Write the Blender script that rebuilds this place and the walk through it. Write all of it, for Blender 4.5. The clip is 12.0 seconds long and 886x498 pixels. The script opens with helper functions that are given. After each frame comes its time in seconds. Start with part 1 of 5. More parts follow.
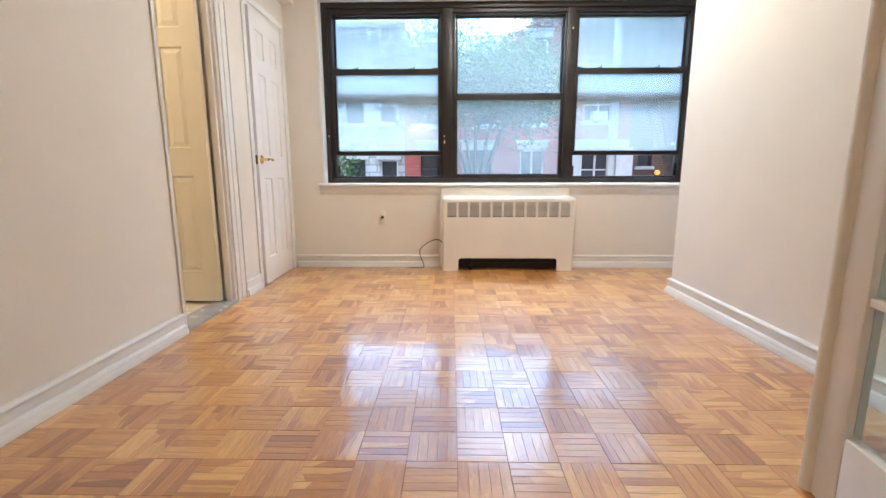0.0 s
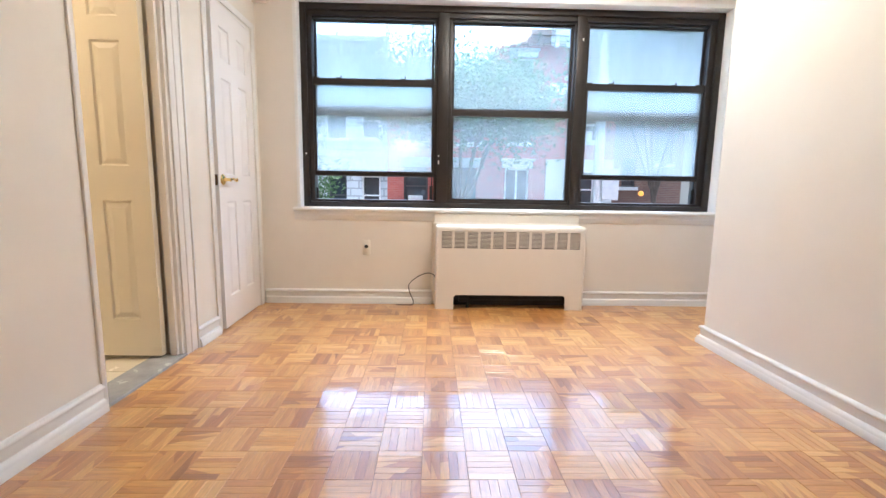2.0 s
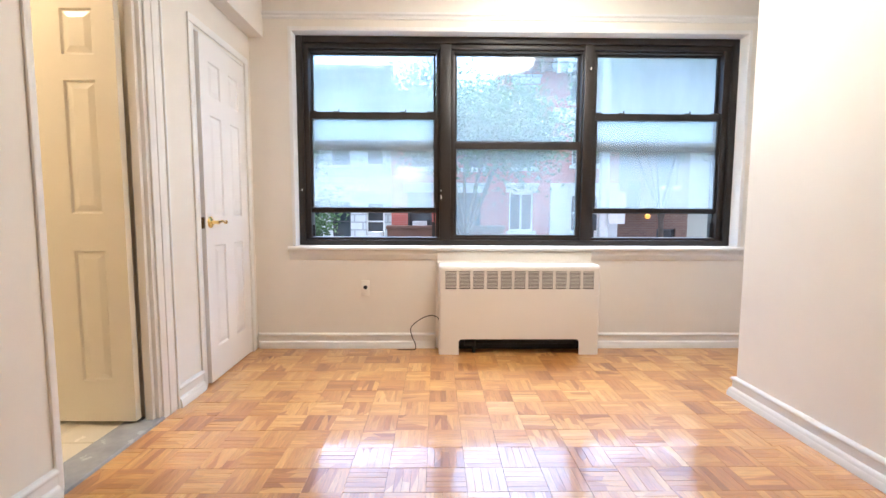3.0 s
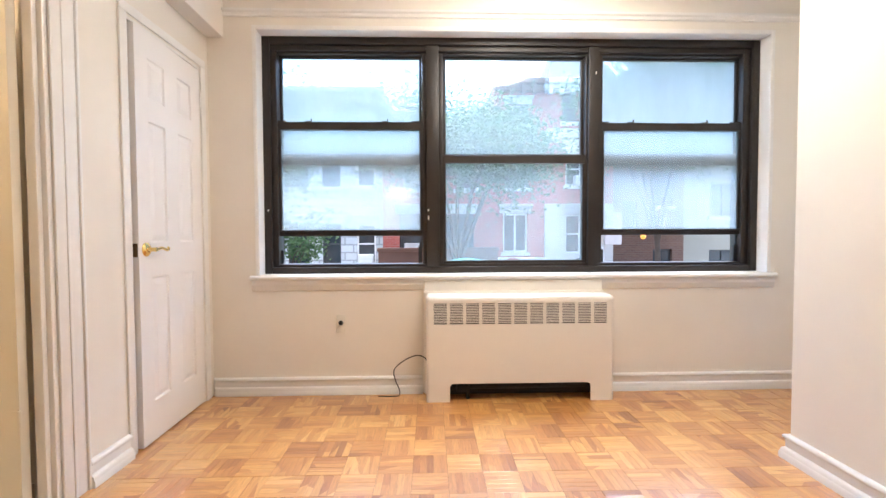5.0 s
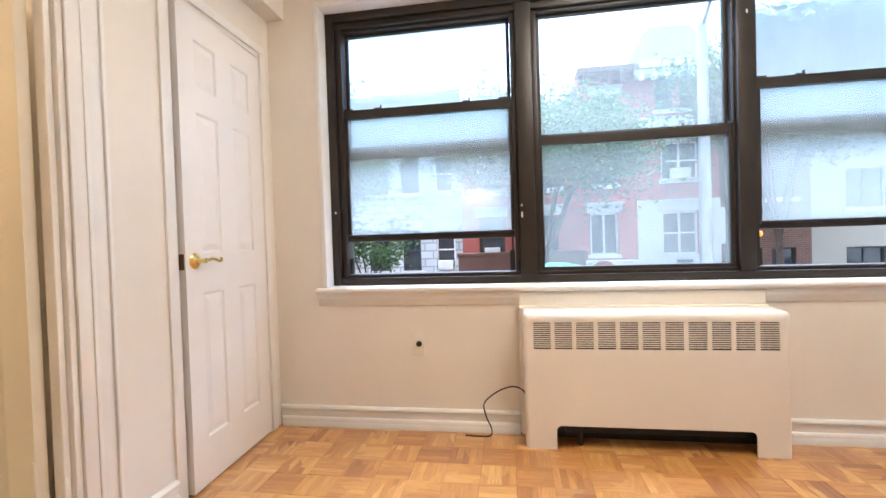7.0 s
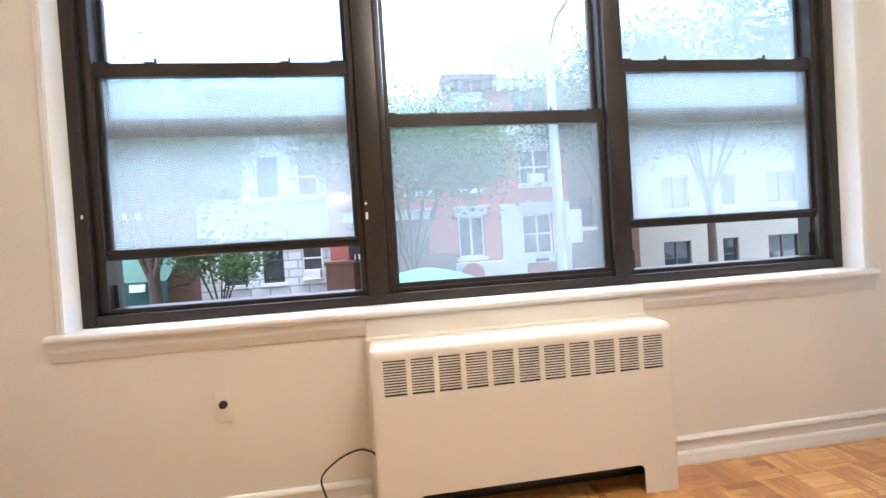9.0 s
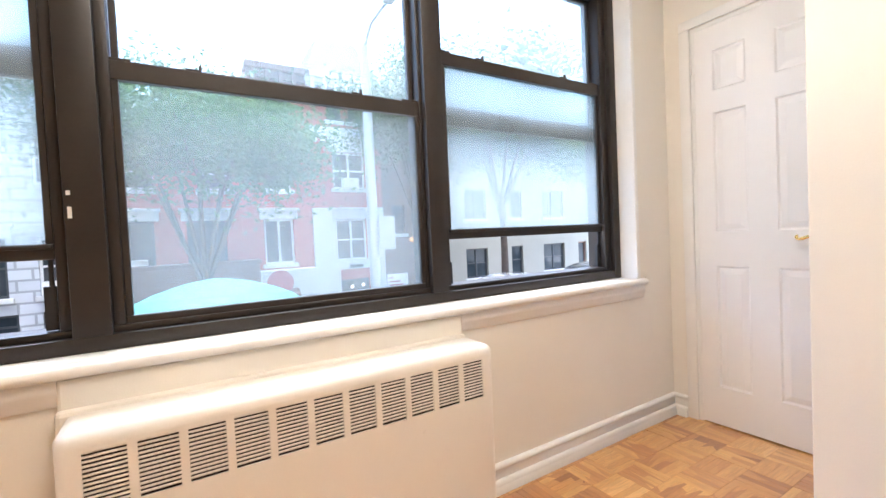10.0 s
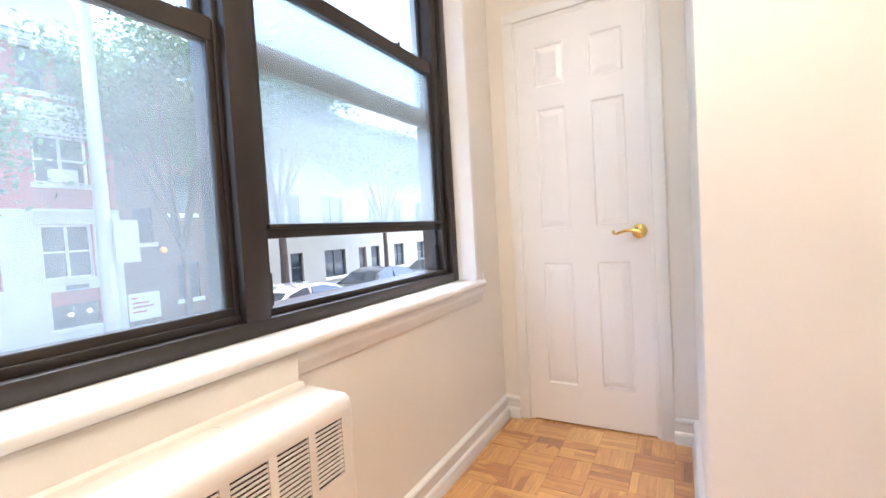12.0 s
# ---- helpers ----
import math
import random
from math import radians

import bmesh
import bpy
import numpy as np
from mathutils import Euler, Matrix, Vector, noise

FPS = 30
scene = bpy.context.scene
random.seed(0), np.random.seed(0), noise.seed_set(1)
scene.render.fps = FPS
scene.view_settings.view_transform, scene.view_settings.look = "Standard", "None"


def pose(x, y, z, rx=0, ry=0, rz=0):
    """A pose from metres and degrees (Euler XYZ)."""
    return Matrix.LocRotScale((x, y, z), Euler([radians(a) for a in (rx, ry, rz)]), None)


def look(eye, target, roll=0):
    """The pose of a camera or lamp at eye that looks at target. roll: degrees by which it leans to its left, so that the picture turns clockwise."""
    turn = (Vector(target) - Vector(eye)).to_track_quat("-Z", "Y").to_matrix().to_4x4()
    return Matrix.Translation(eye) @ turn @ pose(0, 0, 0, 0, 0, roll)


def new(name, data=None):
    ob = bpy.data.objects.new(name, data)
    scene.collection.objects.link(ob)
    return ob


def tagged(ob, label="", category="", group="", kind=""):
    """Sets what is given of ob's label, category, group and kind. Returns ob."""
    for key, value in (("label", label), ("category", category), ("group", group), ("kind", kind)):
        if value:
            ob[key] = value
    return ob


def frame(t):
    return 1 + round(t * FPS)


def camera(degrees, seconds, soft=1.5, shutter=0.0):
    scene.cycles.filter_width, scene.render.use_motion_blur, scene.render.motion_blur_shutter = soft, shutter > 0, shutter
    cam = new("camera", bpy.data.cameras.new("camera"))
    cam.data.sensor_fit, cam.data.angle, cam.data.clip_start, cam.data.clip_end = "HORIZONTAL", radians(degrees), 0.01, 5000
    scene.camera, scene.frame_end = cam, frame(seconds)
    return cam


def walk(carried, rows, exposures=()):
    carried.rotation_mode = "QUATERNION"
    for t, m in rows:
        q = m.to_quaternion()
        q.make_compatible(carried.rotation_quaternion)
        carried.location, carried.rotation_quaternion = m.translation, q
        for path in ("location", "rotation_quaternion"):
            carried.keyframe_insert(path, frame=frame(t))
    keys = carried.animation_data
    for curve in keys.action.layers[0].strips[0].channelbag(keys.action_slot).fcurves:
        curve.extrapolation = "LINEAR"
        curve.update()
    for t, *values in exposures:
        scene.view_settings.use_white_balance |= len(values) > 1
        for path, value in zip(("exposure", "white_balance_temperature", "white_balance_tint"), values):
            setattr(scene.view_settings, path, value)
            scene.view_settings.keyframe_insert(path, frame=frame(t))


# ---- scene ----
cam = camera(91.4, 12.0)
PATH = [
    (0, (0.059, 0.011, 0.848), (0.021, 1.982, 0.51), -0.1),
    (0.5, (-0.045, 0.127, 0.837), (0.016, 2.111, 0.589), -0.1),
    (1, (-0.09, 0.222, 0.833), (0.072, 2.199, 0.579), -0.7),
    (1.5, (-0.073, 0.315, 0.83), (0.019, 2.287, 0.512), 0.7),
    (2, (-0.05, 0.52, 0.917), (0.002, 2.502, 0.65), 0.9),
    (2.5, (-0.024, 0.625, 0.987), (0.002, 2.607, 0.72), 0.5),
    (3, (-0.036, 0.741, 1.022), (-0.008, 2.734, 0.858), 0.2),
    (3.5, (-0.116, 0.859, 1.018), (-0.014, 2.854, 0.935), -0.1),
    (3.7, (-0.099, 0.876, 1.023), (0.036, 2.87, 0.944), -0.5),
    (5.3, (0.013, 1.248, 1.033), (0.062, 3.247, 0.969), -0.2),
    (5.5, (0.012, 1.288, 1.035), (0.068, 3.285, 0.939), -0.0),
    (6, (-0.021, 1.431, 1.024), (0.04, 3.427, 0.912), 0.9),
    (6.5, (-0.069, 1.6, 1.017), (-0.197, 3.594, 0.944), -0.5),
    (6.7, (-0.086, 1.642, 1.017), (-0.293, 3.63, 0.97), -1.2),
    (8.3, (0.042, 1.985, 0.988), (-0.463, 3.919, 0.956), -1.7),
    (8.5, (0.043, 2.054, 1.009), (-0.269, 4.027, 0.912), -1.2),
    (9, (0.056, 2.27, 1.025), (0.326, 4.251, 0.985), -3.6),
    (9.5, (0.104, 2.436, 1.027), (0.794, 4.308, 0.903), -2.2),
    (10, (0.216, 2.617, 1.042), (1.274, 4.313, 0.98), -2.6),
    (10.5, (0.276, 2.749, 1.029), (1.454, 4.363, 0.94), -0.6),
    (11, (0.286, 2.921, 1.036), (1.703, 4.33, 0.932), -1.7),
    (11.5, (0.292, 3.051, 1.03), (1.885, 4.255, 0.926), -3.5),
    (12, (0.375, 3.117, 1.02), (2.123, 4.085, 0.935), -3.4),
]
EXPOSURES = [(0.0, 3.68, 5500, 5), (3.5, 3.8, 5600, 8), (5.5, 3.75, 5850, 9), (8.5, 3.7, 5900, 9), (12.0, 3.8, 6050, 11)]
walk(cam, [(t, look(eye, target, roll)) for t, eye, target, roll in PATH], EXPOSURES)

# ---- world, sun, exposure ----
world = bpy.data.worlds.new("world")
scene.world = world
world.use_nodes = True
wn = world.node_tree
sky = wn.nodes.new("ShaderNodeTexSky")
sky.sky_type, sky.sun_disc = "NISHITA", False
sky.sun_elevation, sky.sun_rotation = radians(82), radians(30)
sky.air_density, sky.dust_density, sky.ozone_density = 1.0, 4.0, 1.5
wn.links.new(sky.outputs[0], wn.nodes["Background"].inputs[0])
wn.nodes["Background"].inputs[1].default_value = 0.15

sun_data = bpy.data.lights.new("sun", "SUN")
sun_data.energy, sun_data.angle, sun_data.color = 0.7, radians(75), (1.0, 0.98, 0.95)
sun = new("sun", sun_data)
# a veiled sun high over the street
sun.matrix_world = look((0.6, 0.6, 9.0), (0, 0, 0))


# ---- materials ----
def nodes_of(name):
    m = bpy.data.materials.new(name)
    m.use_nodes = True
    return m, m.node_tree.nodes, m.node_tree.links


def mat(name, color, rough=0.5, metal=0.0, var=0.08, scale=2.5, grain=60.0, bump=0.0, coat=0.0, tint=None, rvar=0.08,
        stretch=(1, 1, 1), piece=0.0, spec=0.5, uneven=0.0):
    """A surface with wide stains (scale) and fine grain; tint is the second colour of the stains; piece varies by object."""
    m, n, l = nodes_of(name)
    b = n["Principled BSDF"]
    b.inputs["Metallic"].default_value = metal
    b.inputs["Specular IOR Level"].default_value = spec
    b.inputs["Coat Weight"].default_value = coat
    b.inputs["Coat Roughness"].default_value = 0.12
    co = n.new("ShaderNodeTexCoord")
    mp = n.new("ShaderNodeMapping")
    mp.inputs["Scale"].default_value = stretch
    l.new(co.outputs["Object"], mp.inputs[0])
    big = n.new("ShaderNodeTexNoise")
    big.inputs["Scale"].default_value, big.inputs["Detail"].default_value = scale, 5
    fine = n.new("ShaderNodeTexNoise")
    fine.inputs["Scale"].default_value, fine.inputs["Detail"].default_value = grain, 3
    for t in (big, fine):
        l.new(mp.outputs[0], t.inputs["Vector"])
    mix = n.new("ShaderNodeMix")
    mix.data_type = "RGBA"
    c2 = tint or tuple(c * (1 - 2.2 * var) for c in color)
    mix.inputs["A"].default_value = (*color, 1)
    mix.inputs["B"].default_value = (*c2, 1)
    ramp = n.new("ShaderNodeMapRange")
    ramp.inputs["From Min"].default_value, ramp.inputs["From Max"].default_value = 0.35, 0.75
    l.new(big.outputs["Fac"], ramp.inputs["Value"])
    l.new(ramp.outputs[0], mix.inputs["Factor"])
    hsv = n.new("ShaderNodeHueSaturation")
    val = n.new("ShaderNodeMapRange")
    val.inputs["To Min"].default_value, val.inputs["To Max"].default_value = 1 - var, 1 + var
    l.new(fine.outputs["Fac"], val.inputs["Value"])
    if piece:
        info = n.new("ShaderNodeObjectInfo")
        pr = n.new("ShaderNodeMapRange")
        pr.inputs["To Min"].default_value, pr.inputs["To Max"].default_value = 1 - piece, 1 + piece
        l.new(info.outputs["Random"], pr.inputs["Value"])
        mul = n.new("ShaderNodeMath")
        mul.operation = "MULTIPLY"
        l.new(val.outputs[0], mul.inputs[0])
        l.new(pr.outputs[0], mul.inputs[1])
        l.new(mul.outputs[0], hsv.inputs["Value"])
    else:
        l.new(val.outputs[0], hsv.inputs["Value"])
    l.new(mix.outputs["Result"], hsv.inputs["Color"])
    l.new(hsv.outputs[0], b.inputs["Base Color"])
    rr = n.new("ShaderNodeMapRange")
    rr.inputs["To Min"].default_value, rr.inputs["To Max"].default_value = max(0.02, rough - rvar), min(1, rough + rvar)
    l.new(big.outputs["Fac"], rr.inputs["Value"])
    l.new(rr.outputs[0], b.inputs["Roughness"])
    if bump:
        bp = n.new("ShaderNodeBump")
        bp.inputs["Strength"].default_value, bp.inputs["Distance"].default_value = 0.6, bump
        l.new(fine.outputs["Fac"], bp.inputs["Height"])
        l.new(bp.outputs[0], b.inputs["Normal"])
        if uneven:
            wide = n.new("ShaderNodeBump")
            wide.inputs["Strength"].default_value, wide.inputs["Distance"].default_value = 0.5, uneven
            l.new(big.outputs["Fac"], wide.inputs["Height"])
            l.new(wide.outputs[0], bp.inputs["Normal"])
    return m


def glow(name, color, strength, base=(0.9, 0.88, 0.82)):
    m, n, l = nodes_of(name)
    b = n["Principled BSDF"]
    b.inputs["Base Color"].default_value = (*base, 1)
    b.inputs["Emission Color"].default_value = (*color, 1)
    b.inputs["Emission Strength"].default_value = strength
    return m


def dusty_glass(name, dust, seed):
    """A clear pane with a film of dust: part lets the view through, part scatters the light; streaks run down it."""
    m, n, l = nodes_of(name)
    n.remove(n["Principled BSDF"])
    out = n["Material Output"]
    clear, gloss, front, back = (n.new("ShaderNodeBsdf" + k) for k in ("Transparent", "Glossy", "Diffuse", "Translucent"))
    clear.inputs[0].default_value = (0.88, 0.95, 0.97, 1)
    gloss.inputs["Roughness"].default_value = 0.02
    front.inputs[0].default_value = (0.37, 0.41, 0.43, 1)
    back.inputs[0].default_value = (0.47, 0.53, 0.545, 1)
    film = n.new("ShaderNodeMixShader")
    film.inputs[0].default_value = 0.72
    l.new(front.outputs[0], film.inputs[1])
    l.new(back.outputs[0], film.inputs[2])
    co, mp = n.new("ShaderNodeTexCoord"), n.new("ShaderNodeMapping")
    mp.inputs["Scale"].default_value = (1, 1, 0.35)
    mp.inputs["Location"].default_value = (seed, seed * 2, 0)
    tex = n.new("ShaderNodeTexNoise")
    tex.inputs["Scale"].default_value, tex.inputs["Detail"].default_value = 5.0, 6
    l.new(co.outputs["Object"], mp.inputs[0])
    l.new(mp.outputs[0], tex.inputs["Vector"])
    rng = n.new("ShaderNodeMapRange")
    rng.inputs["From Min"].default_value, rng.inputs["From Max"].default_value = 0.3, 0.7
    rng.inputs["To Min"].default_value, rng.inputs["To Max"].default_value = dust * 0.9, dust * 1.1
    l.new(tex.outputs["Fac"], rng.inputs["Value"])
    dirt = n.new("ShaderNodeMixShader")
    l.new(rng.outputs[0], dirt.inputs[0])
    l.new(clear.outputs[0], dirt.inputs[1])
    l.new(film.outputs[0], dirt.inputs[2])
    face = n.new("ShaderNodeLayerWeight")
    face.inputs[0].default_value = 0.5
    power = n.new("ShaderNodeMath")
    power.operation = "POWER"
    power.inputs[1].default_value = 5.0
    l.new(face.outputs["Facing"], power.inputs[0])
    fres = n.new("ShaderNodeMapRange")
    fres.inputs["To Min"].default_value, fres.inputs["To Max"].default_value = 0.035, 0.8
    l.new(power.outputs[0], fres.inputs["Value"])
    top = n.new("ShaderNodeMixShader")
    l.new(fres.outputs[0], top.inputs[0])
    l.new(dirt.outputs[0], top.inputs[1])
    l.new(gloss.outputs[0], top.inputs[2])
    l.new(top.outputs[0], out.inputs[0])
    return m


def parquet_material(name):
    """Varnished oak fingers: each finger its own tone, grain along its length, satin-gloss coat."""
    m, n, l = nodes_of(name)
    b = n["Principled BSDF"]
    geo, info, co = n.new("ShaderNodeNewGeometry"), n.new("ShaderNodeObjectInfo"), n.new("ShaderNodeTexCoord")
    add = n.new("ShaderNodeMath")
    add.operation = "ADD"
    l.new(geo.outputs["Random Per Island"], add.inputs[0])
    l.new(info.outputs["Random"], add.inputs[1])
    frac = n.new("ShaderNodeMath")
    frac.operation = "FRACT"
    l.new(add.outputs[0], frac.inputs[0])
    # one tone for each block, by its place in the grid
    off = n.new("ShaderNodeVectorMath")
    off.operation = "SUBTRACT"
    off.inputs[1].default_value = (0.078, 1.182, 0.0)
    l.new(geo.outputs["Position"], off.inputs[0])
    snap = n.new("ShaderNodeVectorMath")
    snap.operation = "SNAP"
    snap.inputs[1].default_value = (0.153, 0.153, 10.0)
    l.new(off.outputs[0], snap.inputs[0])
    white = n.new("ShaderNodeTexWhiteNoise")
    l.new(snap.outputs[0], white.inputs["Vector"])
    both = n.new("ShaderNodeMix")
    both.inputs["Factor"].default_value = 0.66
    l.new(frac.outputs[0], both.inputs["A"])
    l.new(white.outputs["Value"], both.inputs["B"])
    cmb = n.new("ShaderNodeCombineXYZ")
    sc = n.new("ShaderNodeMath")
    sc.operation = "MULTIPLY"
    sc.inputs[1].default_value = 37.0
    l.new(frac.outputs[0], sc.inputs[0])
    l.new(sc.outputs[0], cmb.inputs[2])
    vadd = n.new("ShaderNodeVectorMath")
    l.new(co.outputs["Object"], vadd.inputs[0])
    l.new(cmb.outputs[0], vadd.inputs[1])
    mp = n.new("ShaderNodeMapping")
    mp.inputs["Scale"].default_value = (14, 130, 14)
    l.new(vadd.outputs[0], mp.inputs[0])
    tex = n.new("ShaderNodeTexNoise")
    tex.inputs["Scale"].default_value, tex.inputs["Detail"].default_value, tex.inputs["Distortion"].default_value = 1.0, 6, 0.6
    l.new(mp.outputs[0], tex.inputs["Vector"])
    tone = n.new("ShaderNodeValToRGB")
    e = tone.color_ramp.elements
    e[0].position, e[0].color = 0.0, (0.30, 0.11, 0.026, 1)
    e[1].position, e[1].color = 1.0, (0.85, 0.50, 0.18, 1)
    for pos, c in ((0.2, (0.49, 0.20, 0.048, 1)), (0.5, (0.63, 0.30, 0.08, 1)), (0.8, (0.75, 0.40, 0.12, 1))):
        k = e.new(pos)
        k.color = c
    l.new(both.outputs[0], tone.inputs[0])
    gr = n.new("ShaderNodeMapRange")
    gr.inputs["From Min"].default_value, gr.inputs["From Max"].default_value = 0.3, 0.72
    gr.inputs["To Min"].default_value, gr.inputs["To Max"].default_value = 1.12, 0.82
    l.new(tex.outputs["Fac"], gr.inputs["Value"])
    hsv = n.new("ShaderNodeHueSaturation")
    l.new(gr.outputs[0], hsv.inputs["Value"])
    l.new(tone.outputs[0], hsv.inputs["Color"])
    l.new(hsv.outputs[0], b.inputs["Base Color"])
    b.inputs["Roughness"].default_value = 0.36
    b.inputs["Specular IOR Level"].default_value = 1.0
    b.inputs["Coat Weight"].default_value = 1.0
    b.inputs["Coat IOR"].default_value = 1.68
    b.inputs["Coat Roughness"].default_value = 0.11
    wear = n.new("ShaderNodeTexNoise")
    wear.inputs["Scale"].default_value = 5
    l.new(geo.outputs["Position"], wear.inputs["Vector"])
    wr = n.new("ShaderNodeMapRange")
    wr.inputs["To Min"].default_value, wr.inputs["To Max"].default_value = 0.05, 0.14
    l.new(wear.outputs["Fac"], wr.inputs["Value"])
    l.new(wr.outputs[0], b.inputs["Coat Roughness"])
    wave = n.new("ShaderNodeTexNoise")
    wave.inputs["Scale"].default_value, wave.inputs["Detail"].default_value = 16, 2
    l.new(geo.outputs["Position"], wave.inputs["Vector"])
    bp = n.new("ShaderNodeBump")
    bp.inputs["Strength"].default_value, bp.inputs["Distance"].default_value = 0.5, 0.0006
    l.new(tex.outputs["Fac"], bp.inputs["Height"])
    bp2 = n.new("ShaderNodeBump")
    bp2.inputs["Strength"].default_value, bp2.inputs["Distance"].default_value = 0.5, 0.0017
    l.new(wave.outputs["Fac"], bp2.inputs["Height"])
    l.new(bp.outputs[0], bp2.inputs["Normal"])
    l.new(bp2.outputs[0], b.inputs["Normal"])
    l.new(bp2.outputs[0], b.inputs["Coat Normal"])
    return m


def brick_material(name, c1, c2, mortar, w=0.22, h=0.075):
    m, n, l = nodes_of(name)
    b = n["Principled BSDF"]
    co, mp = n.new("ShaderNodeTexCoord"), n.new("ShaderNodeMapping")
    mp.inputs["Rotation"].default_value = (radians(90), 0, 0)
    l.new(co.outputs["Object"], mp.inputs[0])
    br = n.new("ShaderNodeTexBrick")
    br.inputs["Scale"].default_value = 1.0
    br.inputs["Brick Width"].default_value, br.inputs["Row Height"].default_value = w, h
    br.inputs["Mortar Size"].default_value = h * 0.1
    for k, c in (("Color1", c1), ("Color2", c2), ("Mortar", mortar)):
        br.inputs[k].default_value = (*c, 1)
    l.new(mp.outputs[0], br.inputs["Vector"])
    nz = n.new("ShaderNodeTexNoise")
    nz.inputs["Scale"].default_value, nz.inputs["Detail"].default_value = 0.8, 6
    l.new(co.outputs["Object"], nz.inputs["Vector"])
    mr = n.new("ShaderNodeMapRange")
    mr.inputs["To Min"].default_value, mr.inputs["To Max"].default_value = 0.75, 1.2
    l.new(nz.outputs["Fac"], mr.inputs["Value"])
    hsv = n.new("ShaderNodeHueSaturation")
    l.new(mr.outputs[0], hsv.inputs["Value"])
    l.new(br.outputs["Color"], hsv.inputs["Color"])
    l.new(hsv.outputs[0], b.inputs["Base Color"])
    b.inputs["Roughness"].default_value = 0.85
    bp = n.new("ShaderNodeBump")
    bp.inputs["Distance"].default_value, bp.inputs["Strength"].default_value = 0.01, 0.6
    bp.invert = True
    l.new(br.outputs["Fac"], bp.inputs["Height"])
    l.new(bp.outputs[0], b.inputs["Normal"])
    return m


def leaf_material(name, c1, c2):
    """Thin leaves: part of the light comes through them; each leaf has its own tone."""
    m, n, l = nodes_of(name)
    b, out = n["Principled BSDF"], n["Material Output"]
    geo = n.new("ShaderNodeNewGeometry")
    mix = n.new("ShaderNodeMix")
    mix.data_type = "RGBA"
    mix.inputs["A"].default_value, mix.inputs["B"].default_value = (*c1, 1), (*c2, 1)
    l.new(geo.outputs["Random Per Island"], mix.inputs["Factor"])
    l.new(mix.outputs["Result"], b.inputs["Base Color"])
    b.inputs["Roughness"].default_value = 0.5
    tr = n.new("ShaderNodeBsdfTranslucent")
    l.new(mix.outputs["Result"], tr.inputs[0])
    sh = n.new("ShaderNodeMixShader")
    sh.inputs[0].default_value = 0.5
    l.new(b.outputs[0], sh.inputs[1])
    l.new(tr.outputs[0], sh.inputs[2])
    l.new(sh.outputs[0], out.inputs[0])
    return m


M_WALL = mat("cream_wall_paint", (0.81, 0.76, 0.685), 0.55, var=0.018, scale=3.0, grain=220, bump=0.0006, uneven=0.006)
M_TRIM = mat("white_trim_paint", (0.83, 0.81, 0.78), 0.32, var=0.02, scale=7, grain=90, bump=0.0004, uneven=0.0025)
M_DOOR = mat("white_door_paint", (0.84, 0.81, 0.79), 0.38, var=0.012, scale=2, grain=120, bump=0.0002, rvar=0.03)
M_DOOR_A = mat("ivory_door_paint", (0.80, 0.74, 0.62), 0.3, var=0.02, scale=2, grain=120, bump=0.0003)
M_CEIL = mat("ceiling_paint", (0.82, 0.79, 0.74), 0.8, var=0.02, scale=1, grain=150, bump=0.0006)
M_BRONZE = mat("bronze_window_metal", (0.034, 0.028, 0.025), 0.42, metal=0.25, var=0.12, scale=6, grain=120, bump=0.0003)
M_BRASS = mat("polished_brass", (0.83, 0.60, 0.22), 0.16, metal=1.0, var=0.05, scale=20, grain=80)
M_RAD = mat("radiator_enamel", (0.79, 0.745, 0.69), 0.3, var=0.015, scale=3, grain=160, bump=0.0004)
M_DARK = mat("dark_metal", (0.02, 0.019, 0.018), 0.6, var=0.2, scale=8)
M_BLACK = mat("black_rubber", (0.015, 0.015, 0.016), 0.5, var=0.1, scale=20)
M_PLATE = mat("ivory_plastic", (0.82, 0.78, 0.70), 0.3, var=0.01, scale=8)
M_SADDLE = mat("grey_marble", (0.30, 0.31, 0.32), 0.25, var=0.1, scale=9, grain=40, tint=(0.42, 0.43, 0.44))
M_TILE = mat("cream_tile", (0.74, 0.68, 0.55), 0.25, var=0.03, scale=6, grain=70, piece=0.05)
M_GROUT = mat("grout", (0.45, 0.40, 0.32), 0.9, var=0.1, scale=10)
M_SUB = mat("subfloor", (0.30, 0.16, 0.07), 0.8, var=0.1, scale=5)
M_PARQUET = parquet_material("oak_parquet")
M_GLASS_UP = dusty_glass("dusty_glass_upper", 0.45, 1.0)
M_GLASS_LOW = dusty_glass("dusty_glass_lower", 0.36, 4.0)
M_GLASS_MID = dusty_glass("dusty_glass_middle", 0.18, 7.0)
M_GLASS_MIDUP = dusty_glass("dusty_glass_middle_upper", 0.25, 9.0)
M_CLEAR = dusty_glass("clean_glass", 0.04, 2.0)
M_LAMP = glow("lamp_glass_lit", (1.0, 0.87, 0.71), 2.9)
M_SHADE = glow("lamp_shade_lit", (1.0, 0.74, 0.45), 0.85)
M_BATHLAMP = glow("bathroom_lamp_lit", (1.0, 0.72, 0.42), 6.8)
M_REDBRICK = brick_material("red_brick", (0.48, 0.105, 0.08), (0.41, 0.085, 0.065), (0.42, 0.24, 0.2))
M_BROWNBRICK = brick_material("brown_brick", (0.17, 0.09, 0.06), (0.13, 0.07, 0.05), (0.2, 0.15, 0.12))
M_ASHLAR = brick_material("grey_ashlar", (0.56, 0.58, 0.60), (0.49, 0.51, 0.53), (0.33, 0.34, 0.35), 0.7, 0.32)
